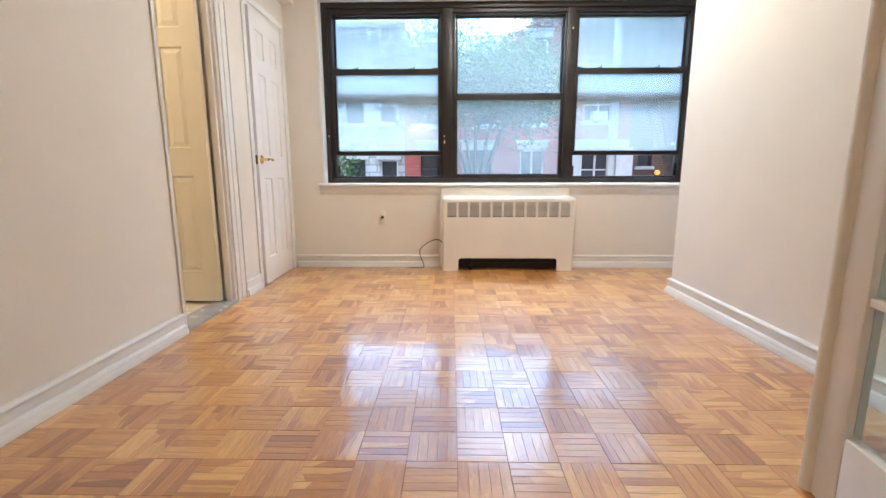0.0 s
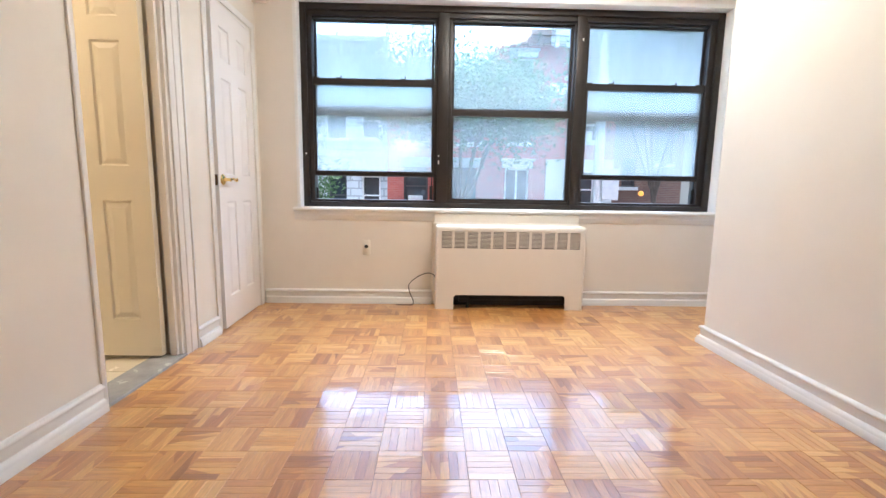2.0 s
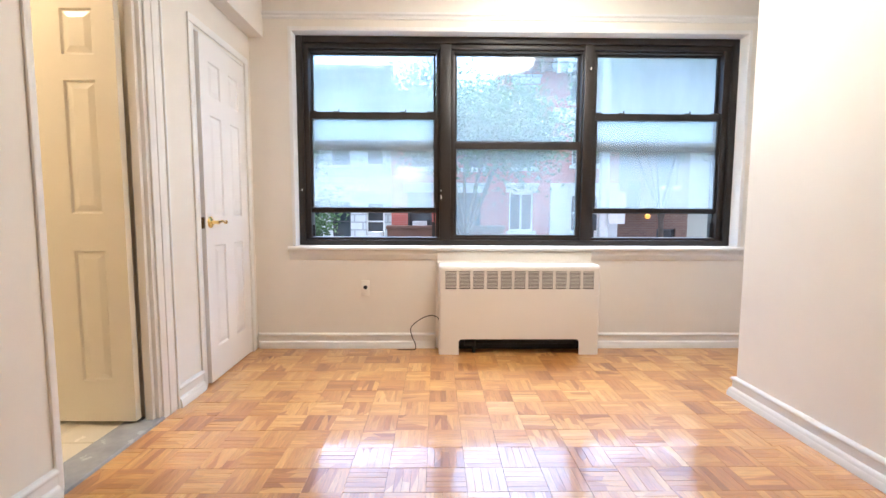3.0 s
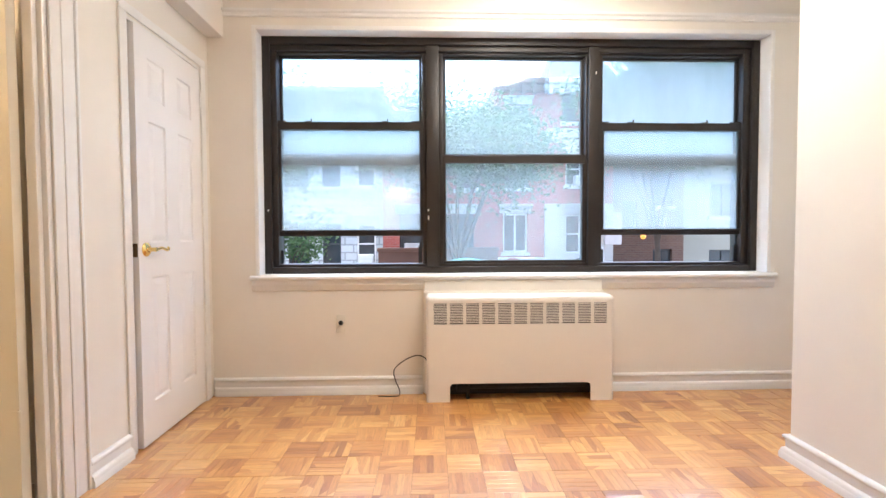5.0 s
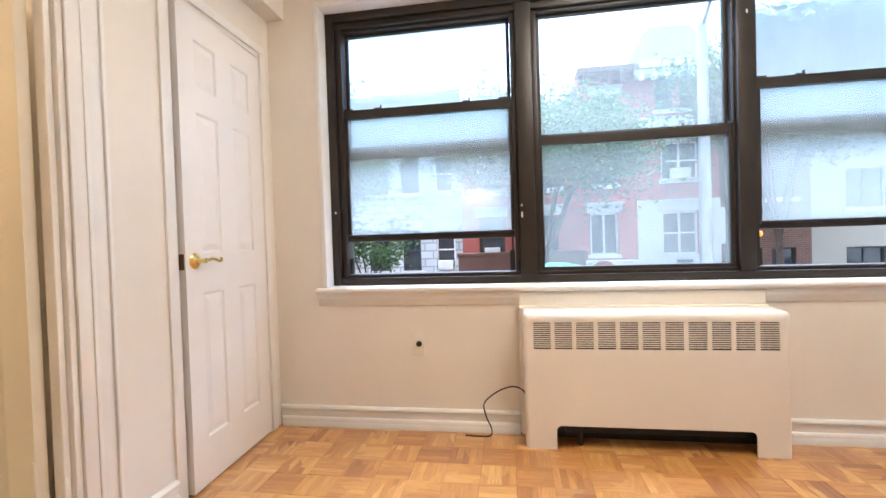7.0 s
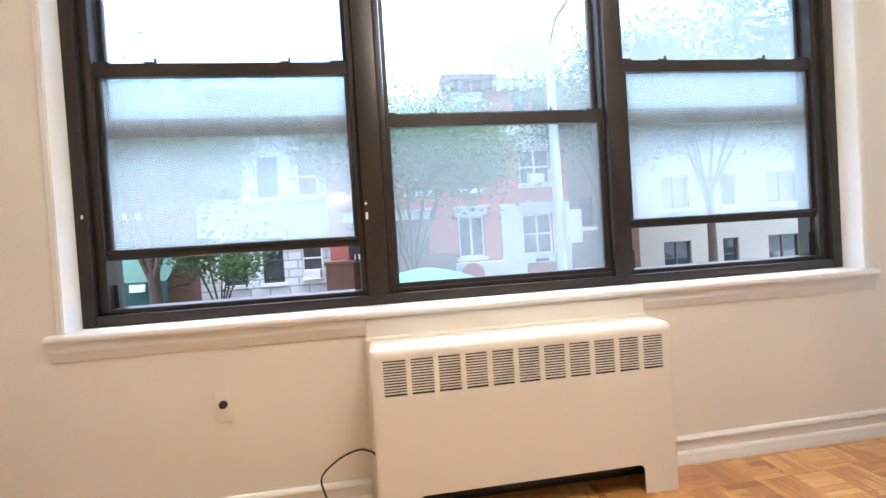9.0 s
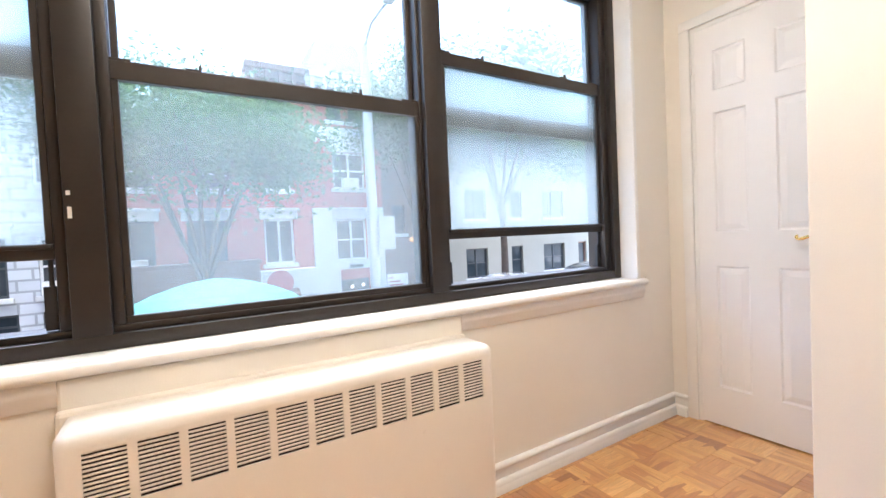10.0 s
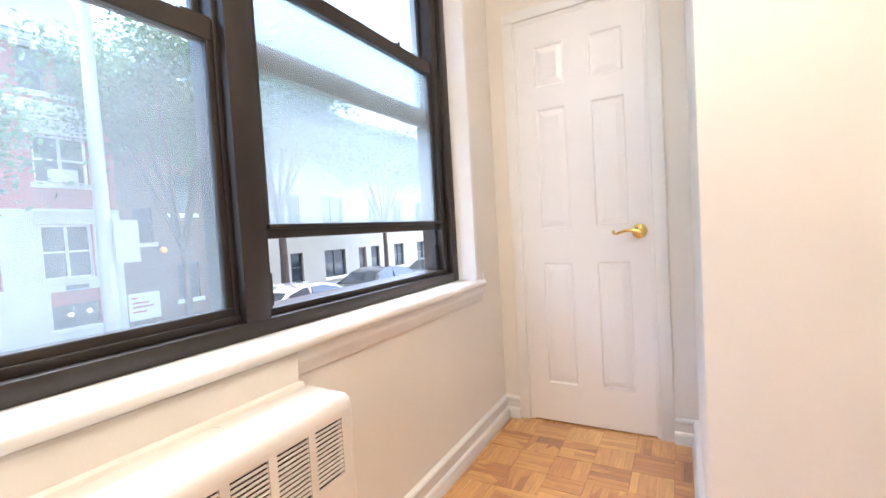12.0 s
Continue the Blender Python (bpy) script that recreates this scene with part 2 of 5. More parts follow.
M_LIMESTONE = mat("pale_limestone", (0.62, 0.62, 0.60), 0.8, var=0.06, scale=1.5, grain=20, bump=0.003)
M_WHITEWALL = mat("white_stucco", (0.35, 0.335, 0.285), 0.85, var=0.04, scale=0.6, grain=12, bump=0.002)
M_BROWNSTONE = mat("brownstone", (0.20, 0.11, 0.08), 0.85, var=0.08, scale=1.5, grain=20, bump=0.003)
M_FRAMEWHITE = mat("white_window_paint", (0.78, 0.78, 0.76), 0.5, var=0.03, scale=3)
M_FRAMEDARK = mat("dark_window_paint", (0.05, 0.055, 0.06), 0.5, var=0.05, scale=3)
M_PANE = mat("dark_pane", (0.05, 0.065, 0.075), 0.06, var=0.2, scale=1.2, spec=0.8)
M_ROOF = mat("grey_slate", (0.12, 0.13, 0.15), 0.7, var=0.1, scale=3, grain=15, bump=0.004)
M_ASPHALT = mat("asphalt", (0.05, 0.05, 0.052), 0.85, var=0.12, scale=1.5, grain=60, bump=0.003)
M_PAVE = mat("concrete_pavement", (0.33, 0.32, 0.30), 0.85, var=0.08, scale=1.2, grain=40, bump=0.002)
M_GROUND = mat("distant_ground", (0.12, 0.12, 0.11), 0.95, var=0.1, scale=0.4)
M_BARK = mat("bark", (0.10, 0.075, 0.055), 0.9, var=0.15, scale=6, grain=40, bump=0.01)
M_LEAF = leaf_material("leaves", (0.048, 0.10, 0.04), (0.10, 0.175, 0.07))
M_TEAL = mat("teal_canvas", (0.012, 0.17, 0.16), 0.7, var=0.05, scale=3, grain=60)
M_GREENAWN = mat("green_canvas", (0.02, 0.075, 0.062), 0.8, var=0.08, scale=3, grain=60)
M_STEEL = mat("galvanised_steel", (0.50, 0.51, 0.52), 0.45, metal=0.6, var=0.06, scale=5)
M_SIGNRED = mat("red_sign_paint", (0.35, 0.05, 0.05), 0.5, var=0.06, scale=5)
M_SIGNWHITE = mat("white_sign_paint", (0.75, 0.75, 0.74), 0.5, var=0.04, scale=5)
M_CARSILVER = mat("silver_car_paint", (0.50, 0.52, 0.54), 0.25, metal=0.5, var=0.02, scale=3, coat=0.8)
M_CARDARK = mat("dark_car_paint", (0.03, 0.035, 0.045), 0.25, metal=0.2, var=0.02, scale=3, coat=0.8)
M_CARGLASS = mat("car_glass", (0.03, 0.035, 0.04), 0.05, var=0.02, scale=3, spec=0.8)
M_STREETLAMP = glow("street_lamp_lit", (1.0, 0.36, 0.05), 0.13, (0.4, 0.18, 0.05))
M_HEADLAMP = glow("headlamp_lit", (1.0, 0.85, 0.6), 0.4)


# ---- building helpers ----
def part(name, bm, material, parent=None, label=""):
    me = bpy.data.meshes.new(name)
    bmesh.ops.recalc_face_normals(bm, faces=bm.faces)
    bm.to_mesh(me)
    bm.free()
    me.materials.append(material)
    ob = new(name, me)
    if parent:
        ob.parent = parent
    if label:
        ob["label"] = label
    return ob


def smooth(ob, angle=40):
    ob.data.shade_smooth()
    ob.data.set_sharp_from_angle(angle=radians(angle))
    return ob


def thing(name, m, label, category="", group="", kind=""):
    ob = new(name)
    ob.empty_display_size = 0.1
    ob.matrix_world = m
    return tagged(ob, label, category, group, kind)


def box(bm, x0, y0, z0, x1, y1, z1, bevel=0.0, segs=2):
    r = bmesh.ops.create_cube(bm, size=1.0, matrix=Matrix.Translation(((x0 + x1) / 2, (y0 + y1) / 2, (z0 + z1) / 2)) @ Matrix.Diagonal((abs(x1 - x0), abs(y1 - y0), abs(z1 - z0), 1)))
    if bevel:
        edges = list({e for v in r["verts"] for e in v.link_edges})
        bmesh.ops.bevel(bm, geom=edges, offset=bevel, segments=segs, affect="EDGES", profile=0.5)
    return bm


def boxes(*rows, bevel=0.0):
    bm = bmesh.new()
    for r in rows:
        box(bm, *r, bevel=bevel)
    return bm


def tube(bm, pts, radii, seg=10):
    """A tapered round tube through pts."""
    pts = [Vector(p) for p in pts]
    if not hasattr(radii, "__len__"):
        radii = [radii] * len(pts)
    rings, up = [], None
    for i, p in enumerate(pts):
        d = (pts[min(i + 1, len(pts) - 1)] - pts[max(i - 1, 0)]).normalized()
        if up is None:
            up = d.orthogonal().normalized()
        side = d.cross(up)
        side = side.normalized() if side.length > 1e-6 else d.orthogonal().normalized()
        up = side.cross(d).normalized()
        rings.append([bm.verts.new(p + radii[i] * (math.cos(a) * side + math.sin(a) * up)) for a in (2 * math.pi * k / seg for k in range(seg))])
    for a, b in zip(rings, rings[1:]):
        for k in range(seg):
            bm.faces.new((a[k], a[(k + 1) % seg], b[(k + 1) % seg], b[k]))
    bm.faces.new(rings[0])
    bm.faces.new(rings[-1][::-1])
    return bm


def lathe(bm, profile, seg=24, m=Matrix.Identity(4)):
    """profile: (radius, height) pairs turned round z, then moved by m."""
    rings = []
    for r, h in profile:
        rings.append([bm.verts.new(m @ Vector((max(r, 1e-4) * math.cos(a), max(r, 1e-4) * math.sin(a), h))) for a in (2 * math.pi * k / seg for k in range(seg))])
    for a, b in zip(rings, rings[1:]):
        for k in range(seg):
            bm.faces.new((a[k], a[(k + 1) % seg], b[(k + 1) % seg], b[k]))
    bm.faces.new(rings[0][::-1])
    bm.faces.new(rings[-1])
    return bm


def curve_points(pts, n=8):
    """A smooth line (Catmull-Rom) through pts."""
    p = [Vector(q) for q in pts]
    p = [2 * p[0] - p[1]] + p + [2 * p[-1] - p[-2]]
    out = []
    for i in range(1, len(p) - 2):
        for k in range(n):
            t = k / n
            a, b, c, d = p[i - 1], p[i], p[i + 1], p[i + 2]
            out.append(0.5 * ((2 * b) + (c - a) * t + (2 * a - 5 * b + 4 * c - d) * t * t + (3 * b - a - 3 * c + d) * t ** 3))
    return out + [p[-2]]


def strip(bm, profile, p0, p1, out, m0=0, m1=0):
    """A moulding of profile (d off the wall, z) from p0 to p1; m0, m1: 1 for an outer mitre, -1 for an inner one."""
    p0, p1, out = Vector((*p0, 0)), Vector((*p1, 0)), Vector((*out, 0))
    d = (p1 - p0).normalized()
    rings = [[bm.verts.new(q + out * o + d * (s * m * o) + Vector((0, 0, z))) for o, z in profile] for q, s, m in ((p0, -1, m0), (p1, 1, m1))]
    n = len(profile)
    for k in range(n):
        bm.faces.new((rings[0][k], rings[0][(k + 1) % n], rings[1][(k + 1) % n], rings[1][k]))
    bm.faces.new(rings[0][::-1])
    bm.faces.new(rings[1])
    return bm


def holed(bm, xs, zs, holes, y0, y1):
    """A wall across x and z, thick from y0 to y1, with through openings holes = (x0, x1, z0, z1); one skin with reveals."""
    xs = sorted(set([*xs, *(h[0] for h in holes), *(h[1] for h in holes)]))
    zs = sorted(set([*zs, *(h[2] for h in holes), *(h[3] for h in holes)]))
    xs = [x for x in xs if xs[0] <= x <= xs[-1]]
    solid = {}
    for i in range(len(xs) - 1):
        for k in range(len(zs) - 1):
            cx, cz = (xs[i] + xs[i + 1]) / 2, (zs[k] + zs[k + 1]) / 2
            solid[i, k] = not any(h[0] < cx < h[1] and h[2] < cz < h[3] for h in holes)
    vs = {}

    def v(i, k, y):
        key = (i, k, y)
        if key not in vs:
            vs[key] = bm.verts.new((xs[i], y, zs[k]))
        return vs[key]

    for (i, k), s in solid.items():
        if not s:
            continue
        for y in (y0, y1):
            bm.faces.new((v(i, k, y), v(i + 1, k, y), v(i + 1, k + 1, y), v(i, k + 1, y)))
        for di, dk, a, b in ((-1, 0, (i, k), (i, k + 1)), (1, 0, (i + 1, k), (i + 1, k + 1)), (0, -1, (i, k), (i + 1, k)), (0, 1, (i, k + 1), (i + 1, k + 1))):
            if not solid.get((i + di, k + dk), False):
                bm.faces.new((v(*a, y0), v(*b, y0), v(*b, y1), v(*a, y1)))
    return bm


def turned(bm, m):
    bmesh.ops.transform(bm, matrix=m, verts=bm.verts)
    return bm


def structure(name, bm, material, label, category):
    return tagged(part(name, bm, material), label, category, kind="structure")


# swaps x and y, so that a holed() wall runs along y
ALONG_Y = Matrix(((0, 1, 0, 0), (1, 0, 0, 0), (0, 0, 1, 0), (0, 0, 0, 1)))
TOP = 2.75

# ---- the room's shell ----
LEFT, RIGHT, FAR, ALCOVE, PIER_END = -1.395, 1.645, 3.98, 2.545, 3.076
BACK = -4.6
structure("floor", boxes((LEFT - 0.14, BACK, -0.2, ALCOVE + 0.1, FAR + 0.27, -0.009)), M_SUB, "dark subfloor under glossy oak finger parquet", "floor")
structure("ceiling", boxes((LEFT - 0.14, BACK, TOP, ALCOVE + 0.1, FAR + 0.27, TOP + 0.2)), M_CEIL, "plain off-white painted plaster ceiling", "ceiling")

bm = bmesh.new()
holed(bm, (BACK, FAR), (-0.2, TOP), [(2.245, 2.872, -0.2, 2.055), (3.235, 3.88, -0.2, 2.055)], LEFT - 0.14, LEFT)
structure("wall_west", turned(bm, ALONG_Y), M_WALL, "cream painted plaster wall with two doorways", "wall")
bm = bmesh.new()
holed(bm, (LEFT - 0.14, ALCOVE + 0.1), (-0.2, TOP), [(-1.092, 2.24, 0.775, 2.335)], FAR, FAR + 0.27)
structure("wall_north", bm, M_WALL, "cream painted plaster wall round the wide window", "wall")
bm = bmesh.new()
holed(bm, (PIER_END, FAR), (-0.2, TOP), [(3.222, 3.846, -0.2, 2.045)], ALCOVE, ALCOVE + 0.1)
structure("wall_east", turned(bm, ALONG_Y), M_WALL, "cream painted alcove wall with a closet doorway", "wall")
structure("wall_pier", boxes((RIGHT, 0.35, -0.2, ALCOVE, PIER_END, TOP), bevel=0.004), M_WALL, "cream painted plaster wall block with a sharp corner", "wall")
structure("wall_southeast", boxes((0.87, 0.2, -0.2, 2.645, 0.35, TOP)), M_WALL, "cream painted partition beside the glazed door", "wall")
structure("wall_south", boxes((LEFT - 0.14, BACK - 0.15, -0.2, 2.645, BACK, TOP)), M_WALL, "cream painted end wall of the next room", "wall")
structure("wall_far_east", boxes((2.545, BACK, -0.2, 2.645, 0.2, TOP)), M_WALL, "cream painted side wall of the next room", "wall")
structure("soffit", boxes((LEFT, 0.6, 2.277, LEFT + 0.105, FAR, TOP), bevel=0.003), M_WALL, "cream painted soffit box above the doors", "soffit")

# closets behind the two closet doors, and the bathroom
structure("wall_closet_west", boxes((LEFT - 0.75, 3.1, -0.2, LEFT - 0.7, FAR + 0.27, TOP), (LEFT - 0.7, 3.1, -0.2, LEFT - 0.14, 3.15, TOP), (LEFT - 0.7, FAR + 0.1, -0.2, LEFT - 0.14, FAR + 0.27, TOP)), M_WALL, "plain inner walls of the closet", "wall")
structure("wall_closet_east", boxes((ALCOVE + 0.6, 3.0, -0.2, ALCOVE + 0.65, FAR + 0.1, TOP), (ALCOVE + 0.1, 3.0, -0.2, ALCOVE + 0.6, 3.05, TOP), (ALCOVE + 0.1, FAR + 0.05, -0.2, ALCOVE + 0.6, FAR + 0.1, TOP)), M_WALL, "plain inner walls of the closet", "wall")
structure("wall_bathroom", boxes((-3.55, 1.2, -0.2, -3.45, 3.1, TOP), (-3.45, 3.0, -0.2, LEFT - 0.14, 3.1, TOP), (-3.45, 1.2, -0.2, LEFT - 0.14, 1.3, TOP)), M_WALL, "cream painted bathroom walls", "wall")
structure("ceiling_bathroom", boxes((-3.55, 1.2, TOP, LEFT - 0.14, FAR + 0.27, TOP + 0.1), (ALCOVE + 0.1, 3.0, TOP, ALCOVE + 0.65, FAR + 0.1, TOP + 0.1)), M_CEIL, "plain off-white ceiling", "ceiling")
structure("floor_closet", boxes((LEFT - 0.7, 3.15, -0.2, LEFT - 0.14, FAR + 0.1, -0.009), (ALCOVE + 0.1, 3.0, -0.2, ALCOVE + 0.65, FAR + 0.1, -0.009)), M_SUB, "dark closet floor", "floor")
bath_floor = structure("floor_bathroom", boxes((-3.45, 1.3, -0.2, LEFT - 0.14, 3.0, -0.004)), M_GROUT, "cream ceramic bathroom floor tiles with thin joints", "floor")
tile_bm = boxes((-0.0985, -0.0985, -0.006, 0.0985, 0.0985, 0.004), bevel=0.0025)
tile_first = part("tile", tile_bm, M_TILE, bath_floor)
tile_first.location = (-1.655, 1.5, 0)
for i in range(9):
    for j in range(8):
        if (i, j) != (0, 1):
            t = new("tile", tile_first.data)
            t.parent = bath_floor
            t.location = (-1.655 - 0.2 * i, 1.3 + 0.2 * j, random.uniform(-0.0004, 0.0004))
saddle = tagged(part("door_saddle", boxes((LEFT - 0.15, 2.245, -0.009, LEFT + 0.012, 2.832, 0.014), bevel=0.005), M_SADDLE), "grey marble saddle on the bathroom threshold", "threshold", kind="structure")

# a shallow plaster box behind the radiator
structure("wall_box", boxes((-0.042, FAR - 0.034, 0.0, 1.133, FAR, 0.668), bevel=0.012), M_WALL, "shallow cream plaster box behind the radiator cover", "wall panel")

# picture moulding above the window
bm = bmesh.new()
strip(bm, [(0, 2.408), (0.012, 2.412), (0.014, 2.43), (0.026, 2.438), (0.026, 2.452), (0.0, 2.456)], (LEFT + 0.105, FAR), (ALCOVE, FAR), (0, -1))
structure("moulding", bm, M_TRIM, "thin white picture moulding above the window", "moulding")

# baseboards: plain board with a bead above and a shoe below
BOARD = [(0, 0.05), (0.012, 0.05), (0.012, 0.092), (0, 0.092)]
BEAD = [(0, 0.09), (0.0125, 0.0905), (0.019, 0.094), (0.022, 0.1), (0.019, 0.108), (0.01, 0.113), (0, 0.114)]
SHOE = [(0, 0.0), (0.03, 0.0), (0.03, 0.026), (0.026, 0.031), (0.0255, 0.034), (0.0235, 0.044), (0.018, 0.05), (0.0125, 0.054), (0, 0.054)]


def baseboard(p0, p1, out, m0=0, m1=0):
    root = thing("baseboard", Matrix.Identity(4), "white baseboard with a rounded bead and a shoe moulding", "baseboard", kind="structure")
    for name, prof, m in (("board", BOARD, M_TRIM), ("bead", BEAD, M_TRIM), ("shoe", SHOE, M_TRIM)):
        bm = bmesh.new()
        strip(bm, prof, p0, p1, out, m0, m1)
        smooth(part(name, bm, m, root), 50)


baseboard((LEFT, 0.6), (LEFT, 2.225), (1, 0))
baseboard((LEFT, 2.95), (LEFT, 3.19), (1, 0))
baseboard((LEFT, FAR), (-0.047, FAR), (0, -1), -1, 0)
baseboard((1.16, FAR), (ALCOVE, FAR), (0, -1), 0, -1)
baseboard((RIGHT, 0.35), (RIGHT, PIER_END), (-1, 0), 0, 1)
baseboard((RIGHT, PIER_END), (ALCOVE, PIER_END), (0, 1), 1, -1)
baseboard((ALCOVE, PIER_END), (ALCOVE, 3.172), (-1, 0), -1, 0)
baseboard((ALCOVE, 3.896), (ALCOVE, FAR), (-1, 0), 0, -1)


# ---- door frames ----
def casing(name, y0, y1, ztop, x, side, width, thick, label, depth, far_depth=None, near=None, far=None):
    """A frame round a doorway in a wall across x: casing faces on the room's side, jambs and a stop inside."""
    root = thing(name, Matrix.Identity(4), label, "door frame", kind="structure")
    s, near, far = side, near or width, far or width
    for nm, r in (("casing", (x, y0 - near, 0, x + s * thick, y0 + 0.004, ztop)), ("casing", (x, y1 - 0.004, 0, x + s * thick, y1 + far, ztop)),
                  ("head_casing", (x, y0 - near, ztop, x + s * thick, y1 + far, ztop + width))):
        smooth(part(nm, boxes(r, bevel=0.004), M_TRIM, root))
    for a, b, deep in ((y0 - 0.0, y0 + 0.022, depth), (y1 - 0.022, y1 if far_depth is None else y1 + 0.04, far_depth or depth)):
        part("jamb", boxes((x - s * deep, a, 0, x - s * 0.001, b, ztop - 0.022), bevel=0.003), M_TRIM, root)
    part("jamb_head", boxes((x - s * depth, y0, ztop - 0.022, x - s * 0.001, y1, ztop), bevel=0.003), M_TRIM, root)
    return root


frame_a = casing("door_frame_1", 2.245, 2.832, 2.055, LEFT, 1, 0.045, 0.012, "white painted bathroom door frame with a stepped stop", 0.14, 0.06, 0.02, 0.105)
smooth(part("back_band", boxes((LEFT, 2.937, 0, LEFT + 0.02, 2.95, 2.1), bevel=0.004), M_TRIM, frame_a))
smooth(part("bead", boxes((LEFT + 0.01, 2.872, 0.001, LEFT + 0.017, 2.886, 2.054), bevel=0.003), M_TRIM, frame_a))
for a, b, n0 in ((2.267, 2.279, "stop"), (2.79, 2.81, "stop")):
    part(n0, boxes((LEFT - 0.058, a, 0.014, LEFT - 0.02, b, 2.03), bevel=0.003), M_TRIM, frame_a)
frame_b = casing("door_frame_2", 3.235, 3.885, 2.062, LEFT, 1, 0.045, 0.012, "white painted closet door frame", 0.09)
frame_c = casing("door_frame_3", 3.222, 3.846, 2.047, ALCOVE, -1, 0.05, 0.014, "white painted closet door frame in the alcove", 0.09)
for root, x0, x1, y0, y1 in ((frame_b, LEFT - 0.075, LEFT - 0.05, 3.257, 3.863), (frame_c, ALCOVE + 0.05, ALCOVE + 0.075, 3.244, 3.824)):
    part("stop", boxes((x0, y0, 0, x1, y0 + 0.012, 2.03)), M_TRIM, root)
    part("stop", boxes((x0, y1 - 0.012, 0, x1, y1, 2.03)), M_TRIM, root)


# ---- six-panel doors ----
PANELS = {}


def panel_data(w, h, t, material):
    """A raised panel: a groove sloping in from the frame, then the slope up to the field, on both faces."""
    key = (round(w, 4), round(h, 4), material.name)
    if key not in PANELS:
        bm = bmesh.new()
        steps = ((0.0, 0.0), (0.006, 0.0085), (0.011, 0.0095), (0.036, 0.0025), (0.038, 0.002))
        for s in (-1, 1):
            loops = []
            for inset, deep in steps:
                y = s * (t / 2 - deep)
                loops.append([bm.verts.new((sx * (w / 2 - inset), y, sz * (h / 2 - inset))) for sx, sz in ((-1, -1), (1, -1), (1, 1), (-1, 1))])
            for a, b in zip(loops, loops[1:]):
                for k in range(4):
                    bm.faces.new((a[k], a[(k + 1) % 4], b[(k + 1) % 4], b[k]))
            bm.faces.new(loops[-1])
        me = bpy.data.meshes.new("panel")
        bmesh.ops.recalc_face_normals(bm, faces=bm.faces)
        bm.to_mesh(me)
        bm.free()
        me.materials.append(material)
        PANELS[key] = me
    return PANELS[key]


def lever_handle(parent, x, y, z, way, face):
    """A brass lever: rosette, neck and a curled lever that points along way (+1 or -1 of x); face -1 or 1: which side of the slab."""
    m = Matrix.Translation((x, y, z)) @ Matrix.Rotation(radians(90 if face < 0 else -90), 4, "X")
    bm = bmesh.new()
    lathe(bm, [(0.034, 0), (0.034, 0.003), (0.031, 0.006), (0.027, 0.008), (0.022, 0.012), (0.014, 0.014), (0.0, 0.014)], 28, m)
    rose = smooth(part("rosette", bm, M_BRASS, parent, "round polished brass rosette"), 35)
    bm = bmesh.new()
    lathe(bm, [(0.012, 0.012), (0.011, 0.02), (0.0095, 0.035), (0.0115, 0.046), (0.010, 0.052), (0.0, 0.053)], 20, m)
    smooth(part("neck", bm, M_BRASS, parent), 60)
    pts = [(0, 0, 0.045), (0.018 * way, 0.002, 0.047), (0.045 * way, 0.006, 0.047), (0.07 * way, 0.001, 0.047), (0.09 * way, -0.006, 0.047),
           (0.104 * way, -0.004, 0.047), (0.107 * way, 0.005, 0.047), (0.1 * way, 0.008, 0.047)]
    pts = [m @ Vector((px, py * (-1 if face > 0 else 1) * 1.0, pz)) for px, py, pz in pts]
    line = curve_points(pts, 5)
    n = len(line)
    bm = bmesh.new()
    tube(bm, line, [0.0085 - 0.0035 * i / (n - 1) for i in range(n)], 12)
    smooth(part("lever", bm, M_BRASS, parent, "curled polished brass lever"), 60)
    return rose


def six_panel_door(name, w, m, material, label, handle=None, hinge_side=0, hinge_zs=(0.3, 1.86)):
    """Local x runs from the hinge edge (0) to the latch edge (w), y is the thickness, z up."""
    root = thing(name, m, label, "door", kind="structure")
    t, h, st, mid = 0.036, 2.03, 0.098, 0.118
    pw = (w - 2 * st - mid) / 2
    rows = ((0.205, 0.825), (0.998, 1.595), (1.705, 1.905))
    z0 = 0.008
    rails = [z0, *(v for r in rows for v in r), h]
    body = [(0, -t / 2, z0, st, t / 2, h), (w - st, -t / 2, z0, w, t / 2, h)]
    for a, b in zip(rails[0::2], rails[1::2]):
        body.append((st, -t / 2, a, w - st, t / 2, b))
    for a, b in rows:
        body.append((st + pw, -t / 2, a, st + pw + mid, t / 2, b))
    part("slab", boxes(*body), material, root)
    for a, b in rows:
        for x in (st + pw / 2, w - st - pw / 2):
            p = new("panel", panel_data(pw, b - a, t, material))
            p.parent = root
            p.location = (x, 0, (a + b) / 2)
    if handle:
        lever_handle(root, w - 0.055, handle * t / 2, 0.965, -1, handle)
    if handle:
        part("latch_plate", boxes((w - 0.002, -0.012, 0.93, w + 0.0015, 0.012, 0.995)), mat("latch_" + name, (0.16, 0.10, 0.05), 0.4, metal=0.7), root, "dark brass latch plate")
    for z in hinge_zs:
        bm = bmesh.new()
        tube(bm, [(-0.004, hinge_side * (t / 2 + 0.004), z - 0.045), (-0.004, hinge_side * (t / 2 + 0.004), z + 0.045)], 0.0055, 10)
        hinge = smooth(part("hinge", bm, material, root, "painted butt hinge"))
        part("hinge_leaf", boxes((-0.004, hinge_side * (t / 2 - 0.004), z - 0.045, 0.028, hinge_side * (t / 2 + 0.0012), z + 0.045)), material, hinge)
    return root


def across(hx, hy, lx, ly):
    """The pose of a door whose hinge edge stands at (hx, hy) and whose latch edge points to (lx, ly)."""
    return Matrix.Translation((hx, hy, 0)) @ Matrix.Rotation(math.atan2(ly - hy, lx - hx), 4, "Z")


